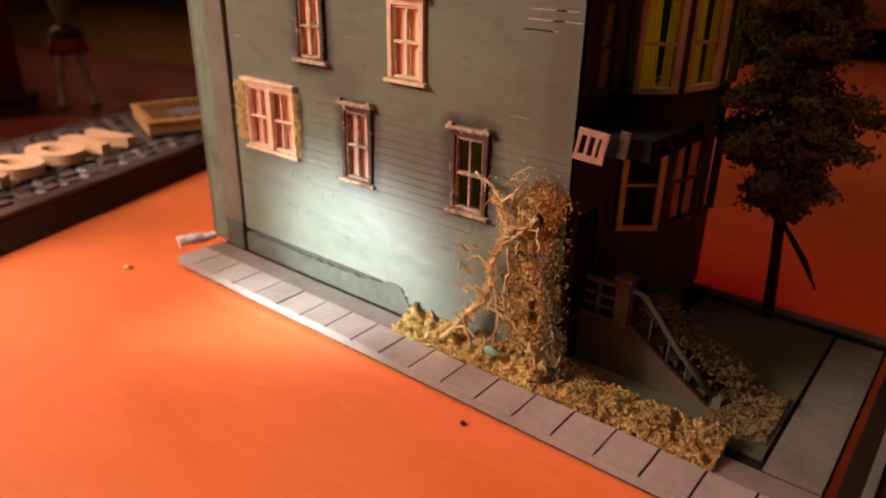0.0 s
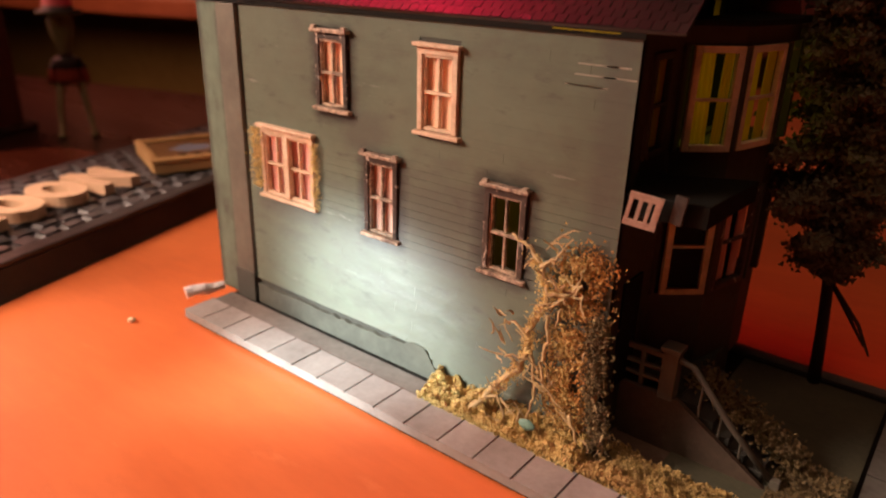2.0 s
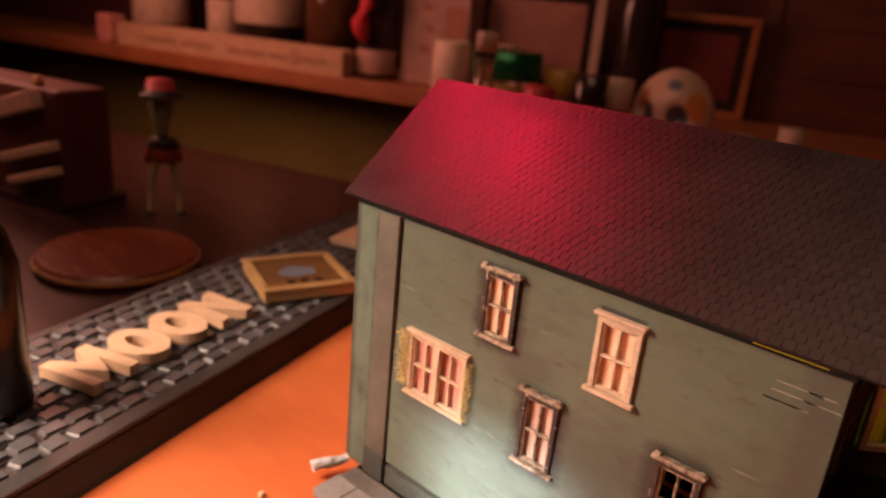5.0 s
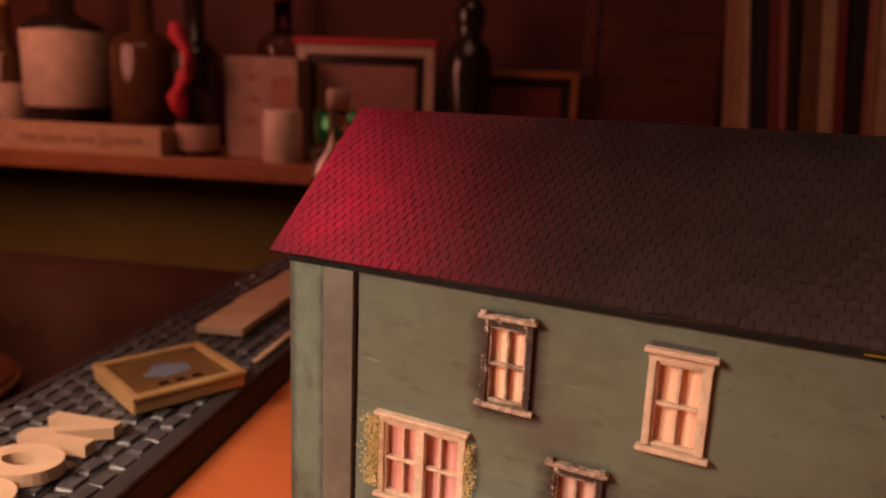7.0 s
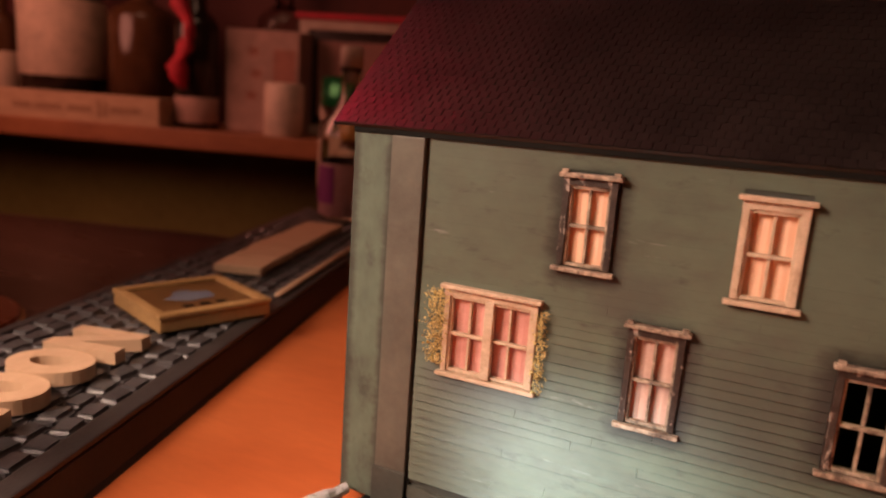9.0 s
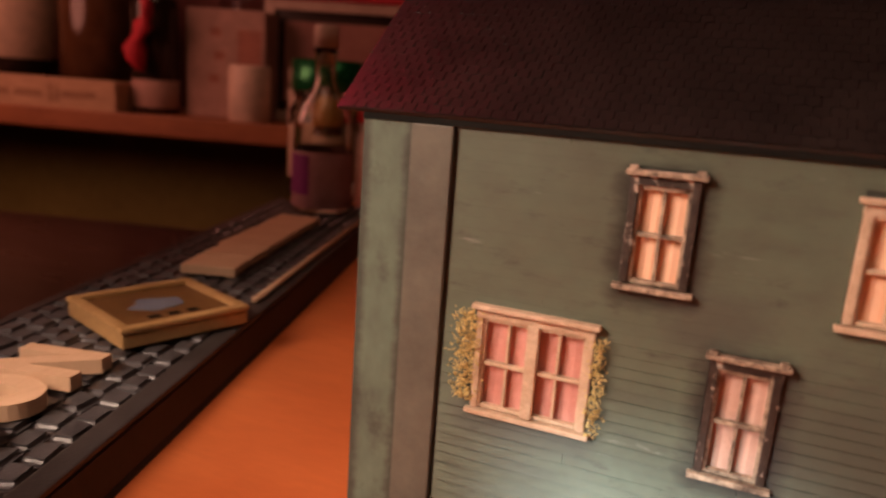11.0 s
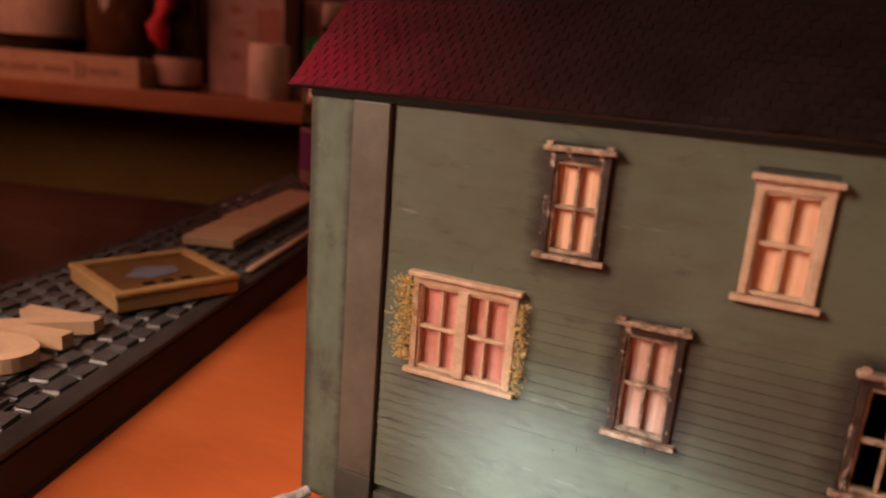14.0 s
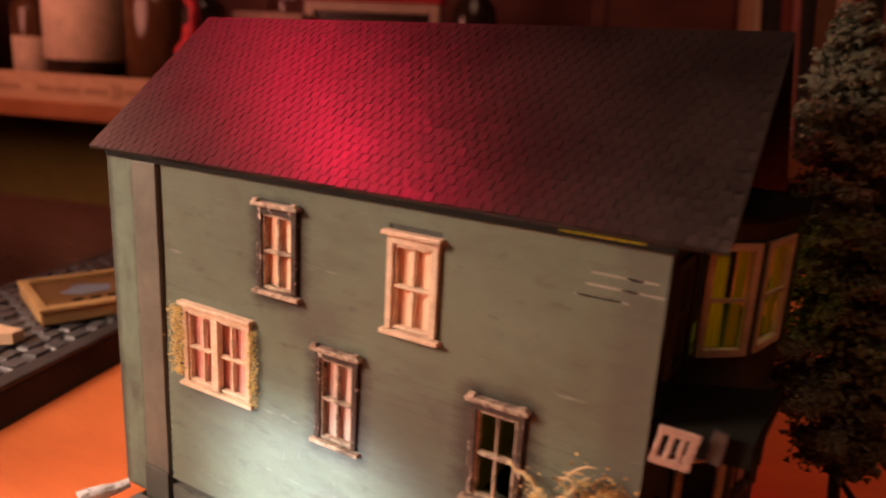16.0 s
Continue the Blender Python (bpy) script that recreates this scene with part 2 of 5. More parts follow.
NEEDLE = paint("dark_green_needle_flock", (0.19, 0.18, 0.11), (0.07, 0.078, 0.048), 0.9, 100, 700, 0.3, random_tint=0.2)
BARK = paint("dark_brown_trunk", (0.050, 0.036, 0.022), (0.022, 0.015, 0.010), 0.85, 200, 1200, 0.5)
STONE = paint("black_moulded_stone", (0.100, 0.094, 0.098), (0.036, 0.032, 0.034), 0.40, 90, 700, 0.6, random_tint=0.16, gloss=0.9)
STONE_FLAT = paint("black_moulded_board", (0.068, 0.058, 0.056), (0.030, 0.025, 0.024), 0.40, 70, 700, 0.35)
BOARD_SIDE = paint("dark_brown_board_side", (0.058, 0.034, 0.024), (0.028, 0.017, 0.012), 0.42, 40, 500, 0.3)
LETTER = paint("pale_craft_wood", (0.72, 0.49, 0.32), (0.60, 0.38, 0.23), 0.55, 60, 500, 0.15, stretch=(4, 1, 1))
DARKWOOD = paint("dark_red_brown_wood", (0.120, 0.032, 0.018), (0.055, 0.015, 0.009), 0.55, 8, 70, 0.2, stretch=(1, 6, 6))
SHELFWOOD = paint("warm_brown_shelf_wood", (0.36, 0.130, 0.045), (0.20, 0.065, 0.022), 0.5, 10, 90, 0.15, stretch=(1, 5, 5))
GREENWALL = paint("dull_green_panel", (0.33, 0.31, 0.085), (0.21, 0.19, 0.05), 0.7, 5, 80, 0.1)
ROOMWALL = paint("dark_red_wall_paint", (0.110, 0.026, 0.018), (0.068, 0.015, 0.011), 0.8, 3, 60, 0.1)
BLACKWOOD = paint("black_lacquered_wood", (0.034, 0.022, 0.015), (0.016, 0.010, 0.007), 0.26, 8, 90, 0.1)


# ---- building helpers; all lengths below are given in millimetres ----
MM = 0.001
DS = Vector((-0.2785, 0.9604, 0))   # along the desk, away from the viewer
DW = Vector((-0.9604, -0.2785, 0))  # across the desk, to its left


def desk_point(s, w, z=0.0):
    p = Vector((-211, 0, 0)) + DS * s + DW * w
    return Vector((p.x, p.y, z))


DESK = Matrix.Translation(Vector((-211, 0, 0))) @ Matrix((
    (-DW.x, DS.x, 0, 0), (-DW.y, DS.y, 0, 0), (0, 0, 1, 0), (0, 0, 0, 1)))  # x across to the right, y along


def thing(name, label="", category="", group="", kind="", at=(0, 0, 0)):
    ob = new(name)
    ob.empty_display_size = 0.01
    ob.location = Vector(at) * MM
    return tagged(ob, label, category, group, kind)


def mesh_of(name, bm, material, smooth=False):
    me = bpy.data.meshes.new(name)
    bm.normal_update()
    bm.to_mesh(me)
    bm.free()
    me.materials.append(material)
    if smooth:
        for p in me.polygons:
            p.use_smooth = True
    return me


def part(name, bm, material, parent=None, label="", smooth=False):
    """Links a bmesh, built in world millimetres, as one mesh under a thing."""
    bmesh.ops.scale(bm, vec=(MM, MM, MM), verts=bm.verts)
    if parent is not None:
        top = Vector(parent.location)
        if parent.parent is not None:
            top = top + Vector(parent.parent.location)
        bmesh.ops.translate(bm, vec=-top, verts=bm.verts)
    ob = new(name, mesh_of(name, bm, material, smooth))
    if parent is not None:
        ob.parent = parent
    if label:
        ob["label"] = label
    return ob


def box(x0, x1, y0, y1, z0, z1, bm=None, m=None, bevel=0.0):
    bm = bm or bmesh.new()
    t = Matrix.Translation(((x0 + x1) / 2, (y0 + y1) / 2, (z0 + z1) / 2)) @ Matrix.Diagonal((x1 - x0, y1 - y0, z1 - z0, 1))
    r = bmesh.ops.create_cube(bm, size=1, matrix=(m @ t) if m is not None else t)
    if bevel:
        edges = list({e for v in r["verts"] for e in v.link_edges})
        bmesh.ops.bevel(bm, geom=edges, offset=bevel, segments=2, affect="EDGES", profile=0.6)
    return bm


def prism(points, z0, z1, bm=None, m=None):
    """A flat shape given by its outline in x, y, raised from z0 to z1."""
    bm = bm or bmesh.new()
    m = m or Matrix()
    lo = [bm.verts.new(m @ Vector((x, y, z0))) for x, y in points]
    hi = [bm.verts.new(m @ Vector((x, y, z1))) for x, y in points]
    n = len(points)
    bm.faces.new(lo[::-1])
    bm.faces.new(hi)
    for i in range(n):
        bm.faces.new((lo[i], lo[(i + 1) % n], hi[(i + 1) % n], hi[i]))
    return bm


def lathe(profile, centre, n=28, bm=None, close=True):
    """A turned body: profile rows of radius and height."""
    bm = bm or bmesh.new()
    cx, cy, cz = centre
    rings = []
    for r, z in profile:
        rings.append([bm.verts.new((cx + r * math.cos(2 * math.pi * i / n), cy + r * math.sin(2 * math.pi * i / n), cz + z)) for i in range(n)])
    for a, b in zip(rings, rings[1:]):
        for i in range(n):
            bm.faces.new((a[i], a[(i + 1) % n], b[(i + 1) % n], b[i]))
    if close:
        bm.faces.new(rings[0][::-1])
        bm.faces.new(rings[-1])
    return bm


def tube(points, radii, n=7, bm=None):
    """A tapering round bar along points."""
    bm = bm or bmesh.new()
    pts = [Vector(p) for p in points]
    rings = []
    for i, p in enumerate(pts):
        d = (pts[min(i + 1, len(pts) - 1)] - pts[max(i - 1, 0)]).normalized()
        side = d.cross(Vector((0.31, 0.17, 0.93))).normalized()
        up = side.cross(d)
        rings.append([bm.verts.new(p + (side * math.cos(2 * math.pi * k / n) + up * math.sin(2 * math.pi * k / n)) * radii[i]) for k in range(n)])
    for a, b in zip(rings, rings[1:]):
        for k in range(n):
            bm.faces.new((a[k], a[(k + 1) % n], b[(k + 1) % n], b[k]))
    bm.faces.new(rings[0][::-1])
    bm.faces.new(rings[-1])
    return bm


def merge(bms):
    out = bmesh.new()
    for b in bms:
        me = bpy.data.meshes.new("scratch")
        b.to_mesh(me)
        b.free()
        out.from_mesh(me)
        bpy.data.meshes.remove(me)
    return out


def crumbs(name, spots, material, parent=None, label="", kind="", size=(0.5, 1.1), seed=1):
    """Many small irregular flakes at the given spots, as one mesh."""
    rng = random.Random(seed)
    vs, fs = [], []
    top = Vector((0, 0, 0))
    if parent is not None:
        top = Vector(parent.location)
    for p in spots:
        r = rng.uniform(*size)
        q = Euler((rng.uniform(0, 6.3), rng.uniform(0, 6.3), rng.uniform(0, 6.3))).to_matrix()
        base = len(vs)
        for v in ((1, 0, -0.4), (-0.5, 0.85, -0.3), (-0.5, -0.85, -0.35), (0.1, 0.05, 0.8)):
            w = q @ (Vector(v) * r * rng.uniform(0.7, 1.25))
            vs.append(tuple((Vector(p) + w) * MM - top))
        fs += [(base, base + 2, base + 1), (base, base + 1, base + 3), (base + 1, base + 2, base + 3), (base + 2, base, base + 3)]
    me = bpy.data.meshes.new(name)
    me.from_pydata(vs, [], fs)
    me.materials.append(material)
    ob = new(name, me)
    if parent is not None:
        ob.parent = parent
    return tagged(ob, label, "", "", kind)


def structure(name, bm, material, label):
    return tagged(part(name, bm, material), label, "", "", "structure")


# ---- room ----
structure("floor", box(-2600, 2400, -2400, 1800, -770, -750), DARKWOOD, "dark red-brown wooden floor")
structure("ceiling", box(-2600, 2400, -2400, 1800, 1650, 1690), ROOMWALL, "dark red painted ceiling")
structure("wall_left", box(-2640, -2600, -2400, 1800, -750, 1650), ROOMWALL, "dark red painted wall")
structure("wall_right", box(2400, 2440, -2400, 1800, -750, 1650), ROOMWALL, "dark red painted wall")
structure("wall_front", box(-2600, 2400, -2440, -2400, -750, 1650), ROOMWALL, "dark red painted wall")
structure("wall_back", box(-2300, 2300, 800, 840, -750, 1650, m=DESK), ROOMWALL, "dark red wall behind the shelf")
structure("wall_panel", box(-1000, 1500, 640, 660, -750, 24, m=Matrix.Translation((-380, 0, 0)) @ DESK), GREENWALL, "dull green wall panel under the shelf")

# ---- desk ----
desk = thing("desk", "orange-stained wooden desk with a smooth worn top", "desk")
part("tabletop", box(-94, 1000, -700, 560, -26, 0, m=DESK, bevel=2), ORANGE, desk)
for lx, ly in ((-60, -660), (960, -660), (-60, 520), (960, 520)):
    part("leg", box(lx - 25, lx + 25, ly - 25, ly + 25, -750, -26, m=DESK, bevel=3), ORANGE, desk)

shelf = thing("wall_shelf", "warm brown wooden shelf board along the wall", "shelf")
part("board", box(-1300, 560, 604, 798, 26, 47, m=DESK, bevel=1), SHELFWOOD, shelf)
part("front_edge", box(-1300, 560, 599, 604, 25.5, 47.5, m=DESK, bevel=1.4), SHELFWOOD, shelf, "rounded front edge")

# ---- model house ----
X0, X1, YB, EAVE, RIDGE, RY = -144.5, -5.5, 77.0, 98.6, 131.0, 38.0
house = thing("model_house", "weathered green clapboard model house with a dark maroon shingle roof", "model house", at=(-74, 38, 3.5))
WINDOWS = [  # x0, x1, z0, z1 over the trim; trim; cornice; curtain; panes across
    (-94.0, -80.9, 70.6, 91.4, BROWN_TRIM, WORN_TRIM, PEACH, 1),
    (-59.4, -46.0, 69.6, 90.8, CREAM, CREAM, PEACH, 1),
    (-119.0, -94.9, 41.2, 63.2, CREAM, CREAM, PINK, 2),
    (-77.2, -64.0, 39.4, 62.3, BROWN_TRIM, WORN_TRIM, PALE_PEACH, 1),
    (-39.0, -26.0, 39.7, 62.1, BROWN_TRIM, WORN_TRIM, None, 1)]
holes = [(a + 2.3, b - 2.3, c + 1.6, d - 3.2) for a, b, c, d, *_ in WINDOWS]


def rows_without(x0, x1, z0, z1, gaps):
    """The stretches of a course between the window openings."""
    cuts = sorted((a, b) for a, b, c, d in gaps if c < z1 and d > z0)
    out, x = [], x0
    for a, b in cuts:
        if a > x:
            out.append((x, a))
        x = max(x, b)
    if x < x1:
        out.append((x, x1))
    return out


# front wall core, cut by the window openings
zs = sorted({3.5, EAVE - 2.0, *[v for h in holes for v in h[2:]]})
for za, zb in zip(zs, zs[1:]):
    for xa, xb in rows_without(X0 + 2, X1, za, zb, [h for h in holes if h[2] <= za and h[3] >= zb]):
        part("wall_panel", box(xa, xb, 0.0, 2.0, za, zb), FOUNDATION, house)
part("left_wall", box(X0 + 0.2, X0 + 2, 0.3, YB, 3.5, EAVE - 1), GREEN_PLAIN, house)
part("back_wall", box(X0 + 2, X1 - 2, YB - 2, YB, 3.5, EAVE - 1), GREEN_PLAIN, house)
part("back_lining", box(X0 + 2.2, X1 - 2.2, YB - 3, YB - 2.2, 3.6, EAVE - 1), BLACK, house)
part("partition", box(-62, -60.5, 2.1, YB - 3.2, 3.5, 97), PALE_PEACH, house)
part("corner_board", box(X0, -134.2, -0.6, 0.0, 3.6, EAVE - 0.6, bevel=0.2), GREEN_PLAIN, house, "green corner board")
part("pilaster", box(-134.0, -125.6, -1.5, 0.0, 3.6, EAVE - 3.2, bevel=0.3), GREY_PAINT, house, "dirty grey pilaster")
part("pilaster_base", box(-134.4, -125.2, -2.2, -1.5, 3.6, 13.5, bevel=0.3), FOUNDATION, house, "dark pilaster base")
# darker band along the wall foot, ragged on top and ending at the right
base_rng = random.Random(12)
edge = [(-124.6 + 2.3 * i, 10.2 + base_rng.uniform(-0.5, 0.5) + 2.6 * max(0.0, (i - 20) / 10) ** 2) for i in range(31)]
edge += [(-54.0, 11.0), (-52.6, 8.6), (-50.6, 6.4), (-49.0, 3.6)]
part("foundation_board", prism([(-124.6, 3.6)] + edge, 0.0, 1.15, m=Matrix(((1, 0, 0, 0), (0, 0, -1, 0), (0, 1, 0, 0), (0, 0, 0, 1)))), BASE_BAND, house, "dark grey-green band along the wall foot with a ragged upper edge")

# gable end wall
gx = X1
sideways = Matrix(((0, 0, 1, 0), (1, 0, 0, 0), (0, 1, 0, 0), (0, 0, 0, 1)))
# wall colour darkened for the shaded end
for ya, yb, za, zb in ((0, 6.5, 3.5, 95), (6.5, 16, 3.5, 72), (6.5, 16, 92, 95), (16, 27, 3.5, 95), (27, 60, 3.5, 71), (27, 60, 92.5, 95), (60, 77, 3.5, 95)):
    part("gable_wall", box(gx - 2, gx, ya, yb, za, zb), DARK_SHADED_SIDING, house, "green gable wall with its shade in the dark colour")
part("gable_peak", prism([(0.5, 95), (33, 95), (33, 112), (RY, 112), (RY, RIDGE - 1.8)], gx - 2, gx, m=sideways), DARK_SHADED_SIDING, house)
part("gable_peak", prism([(RY, RIDGE - 1.8), (RY, 112), (43, 112), (43, 95), (YB - 0.5, 95)], gx - 2, gx, m=sideways), DARK_SHADED_SIDING, house)
part("gable_peak", prism([(0.5, 95), (YB - 0.5, 95), (RY, RIDGE - 1.8)], X0 + 0.2, X0 + 2, m=sideways), DARK_SHADED_SIDING, house)


# ---- windows of the house ----
def house_window(x0, x1, z0, z1, trim, cap, curtain, across):
    win = thing("window", at=(0, 0, 0))
    win.parent = house
    win.location = (Vector(((x0 + x1) / 2, 0, z0)) * MM) - Vector(house.location)
    rng = random.Random(int(x0 * 7))

    def wpart(name, bm, material):
        bmesh.ops.scale(bm, vec=(MM, MM, MM), verts=bm.verts)
        bmesh.ops.translate(bm, vec=-(Vector(win.location) + Vector(house.location)), verts=bm.verts)
        ob = new(name, mesh_of(name, bm, material))
        ob.parent = win
        return ob

    wpart("casing", box(x0 + 0.9, x0 + 2.3, -1.3, 0.4, z0 + 1.2, z1 - 2.4, bevel=0.2), trim)
    wpart("casing", box(x1 - 2.3, x1 - 0.9, -1.3, 0.4, z0 + 1.2, z1 - 2.4, bevel=0.2), trim)
    wpart("head", box(x0 + 0.8, x1 - 0.8, -1.3, 0.4, z1 - 2.6, z1 - 0.9, bevel=0.2), trim)
    tilt = Matrix.Rotation(radians(rng.uniform(-0.7, 0.7)), 4, "Y")
    mid = Matrix.Translation(((x0 + x1) / 2, 0, z1))
    wpart("cornice", box(-(x1 - x0) / 2, (x1 - x0) / 2, -2.3, -0.2, -0.95, 0.0, m=mid @ tilt, bevel=0.22), cap)
    if across == 1 and trim is BROWN_TRIM:
        for xe in (x0 + 1.2, x1 - 1.2):
            wpart("cornice_block", box(xe - 0.7, xe + 0.7, -2.1, -0.9, z1 - 0.1, z1 + 0.7, bevel=0.2), cap)
    wpart("sill", box(x0 - 0.1, x1 + 0.1, -2.0, 0.4, z0, z0 + 0.95, bevel=0.2), cap)
    n = across
    if n == 2:
        wpart("mullion", box((x0 + x1) / 2 - 1.1, (x0 + x1) / 2 + 1.1, -1.6, 0.3, z0 + 1.2, z1 - 2.5, bevel=0.2), trim)
    w = (x1 - x0 - 4.8) / n
    for k in range(n):
        a = x0 + 2.4 + k * w
        b = a + w
        for q in (a, b):
            wpart("stile", box(q - 0.42, q + 0.42, -0.75, 0.6, z0 + 1.2, z1 - 2.5, bevel=0.12), cap)
        zm = (z0 + z1) / 2 - 0.6
        for zz in (z0 + 1.6, zm, z1 - 2.9):
            wpart("rail", box(a + 0.5, b - 0.5, -0.8, 0.5, zz - 0.36, zz + 0.36, bevel=0.1), cap)
        xm = (a + b) / 2
        for za, zb in ((z0 + 2.1, zm - 0.5), (zm + 0.5, z1 - 3.4)):
            wpart("muntin", box(xm - 0.27, xm + 0.27, -0.6, 0.55, za, zb, bevel=0.08), cap)
        if curtain is None:
            continue
        # folded curtain behind the sash
        cb = bmesh.new()
        cols = 15
        top, low = [], []
        for i in range(cols + 1):
            xx = a + (b - a) * i / cols
            yy = 0.78 + 0.10 * math.sin(i * 1.9 + rng.random())
            low.append(cb.verts.new((xx, yy, z0 + 1.2)))
            top.append(cb.verts.new((xx, yy, z1 - 2.6)))
        for i in range(cols):
            cb.faces.new((low[i], low[i + 1], top[i + 1], top[i]))
        r = bmesh.ops.extrude_face_region(cb, geom=list(cb.faces))
        bmesh.ops.translate(cb, vec=(0, 0.25, 0), verts=[v for v in r["geom"] if isinstance(v, bmesh.types.BMVert)])
        wpart("curtain", cb, curtain)
    return win


for spec in WINDOWS:
    house_window(*spec)

# ---- roof ----
slope = math.atan2(RIDGE - EAVE, RY)
LEN = (RY + 1.6) / math.cos(slope)
ROOF = Matrix.Translation((0, RY, RIDGE)) @ Matrix.Rotation(slope, 4, "X")      # local -y runs down the front slope
BACKROOF = Matrix.Translation((0, RY, RIDGE)) @ Matrix.Rotation(-slope, 4, "X")
RX0, RX1 = -150.0, 3.0
front_roof = part("front_roof", box(RX0, RX1, -LEN, 0, -0.8, 0.0, m=ROOF), SHINGLE, house, "dark maroon shingled roof slope")
part("back_roof", box(RX0, RX1, 0.0, LEN, -0.8, 0.0, m=BACKROOF), SHINGLE, house, "dark maroon shingled roof slope")
# shade of the roof overhang, laid on the wall as a thin black strip
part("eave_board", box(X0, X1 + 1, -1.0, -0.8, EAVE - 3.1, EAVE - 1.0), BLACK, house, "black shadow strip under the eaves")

# house light leaking through the eave gap, put in as a yellow strip
part("eave_strip", box(-24.0, -9.5, -1.12, -1.0, 96.18, 96.4), YELLOW, house, "yellow strip standing for house light leaking under the eaves")

# clapboards of the front wall
rng = random.Random(5)
PITCH = 2.1


def clapboard(x0, x1, z0, z1, worn):
    """A thin board with a flat face and a groove along its upper edge, deeper on the lower wall."""
    bm = bmesh.new()
    k = min(1.0, max(0.0, (64 - z0) / 26))
    lo, cut = -0.30 - 0.70 * k, 0.04 + 0.26 * k
    top, back = lo + 0.03 + 0.56 * k, lo + 0.05 + (0.58 + 0.16 * worn) * k
    rows_ = []
    for x in (x0, x1):
        rows_.append([bm.verts.new(p) for p in ((x, 0, z0), (x, lo, z0), (x, top, z1 - cut), (x, back, z1 - 0.5 * cut), (x, back, z1 + 0.05), (x, 0, z1 + 0.05))])
    p, q = rows_
    for i in range(5):
        bm.faces.new((p[i], q[i], q[i + 1], p[i + 1]))
    bm.faces.new(p)
    bm.faces.new(q[::-1])
    bmesh.ops.recalc_face_normals(bm, faces=bm.faces)
    return bm


trims = [(a + 0.8, b - 0.8, c + 0.3, d - 0.4) for a, b, c, d, *_ in WINDOWS] + [(-124.6, -56.0, 3.6, 10.8)]
z = 3.7
while z + PITCH < EAVE - 1.0:
    for xa, xb in rows_without(-124.8, X1 + 0.3, z + 0.3, z + PITCH - 0.3, trims):
        cut = [xa]
        x = xa + rng.uniform(18, 70)
        while x < xb - 8:
            cut.append(x)
            x += rng.uniform(30, 75)
        cut.append(xb)
        for p, q in zip(cut, cut[1:]):
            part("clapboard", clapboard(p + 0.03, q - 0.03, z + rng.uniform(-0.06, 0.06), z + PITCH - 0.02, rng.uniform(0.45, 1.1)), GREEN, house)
    z += PITCH

# ---- gable end: windows, bay, porch ----
def side_window(m, w, h, curtain, trim, name="side_window"):
    """A window with a bent pane of its own, in the local plane x, z; its front looks along -y."""
    win = thing(name)
    win.parent = house
    win.location = -Vector(house.location)

    def wp(n, bm, mat_):
        bmesh.ops.transform(bm, matrix=m, verts=bm.verts)
        bmesh.ops.scale(bm, vec=(MM, MM, MM), verts=bm.verts)
        ob = new(n, mesh_of(n, bm, mat_))
        ob.parent = win
        return ob

    f = 1.5
    wp("casing", box(0, f, -0.8, 0.6, 0, h, bevel=0.15), trim)
    wp("casing", box(w - f, w, -0.8, 0.6, 0, h, bevel=0.15), trim)
    wp("head", box(f, w - f, -0.8, 0.6, h - f, h, bevel=0.15), trim)
    wp("sill", box(f, w - f, -1.0, 0.6, 0, f, bevel=0.15), trim)
    wp("rail", box(f, w - f, -0.5, 0.3, h / 2 - 0.35, h / 2 + 0.35), trim)
    if curtain is not None:
        bm = bmesh.new()
        cols = 9
        for side, (a, b) in enumerate(((f, f + (w - 2 * f) * 0.46), (f + (w - 2 * f) * 0.72, w - f))):
            low, top = [], []
            for i in range(cols + 1):
                xx = a + (b - a) * i / cols
                yy = 0.9 + 0.35 * math.sin(i * 2.1)
                low.append(bm.verts.new((xx + (0.5 if side == 0 else -0.3), yy, f)))
                top.append(bm.verts.new((xx, yy, h - f)))
            for i in range(cols):
                bm.faces.new((low[i], low[i + 1], top[i + 1], top[i]))
        r = bmesh.ops.extrude_face_region(bm, geom=list(bm.faces))
        bmesh.ops.translate(bm, vec=(0, 0.15, 0), verts=[v for v in r["geom"] if isinstance(v, bmesh.types.BMVert)])
        wp("curtain", bm, curtain)
    else:
        wp("pane", box(f, w - f, 0.3, 0.45, f, h - f), BLACK)
    return win


def wall_frame(p, q):
    """Local x from p to q on the plan, local z up, local -y outward."""
    a, b = Vector((p[0], p[1], 0)), Vector((q[0], q[1], 0))
    x = (b - a).normalized()
    y = Vector((0, 0, 1)).cross(x)
    return Matrix(((x.x, y.x, 0, a.x), (x.y, y.y, 0, a.y), (0, 0, 1, 0), (0, 0, 0, 1)))


up = lambda z: Matrix.Translation((0, 0, z))
side_window(wall_frame((gx, 6.2), (gx, 16.2)) @ up(71.5), 10, 21, YELLOW, DARK_SHADED_SIDING)
side_window(wall_frame((gx, 32.4), (gx, 43.6)) @ up(96), 11.2, 17, YELLOW, BLACK, "attic_window")
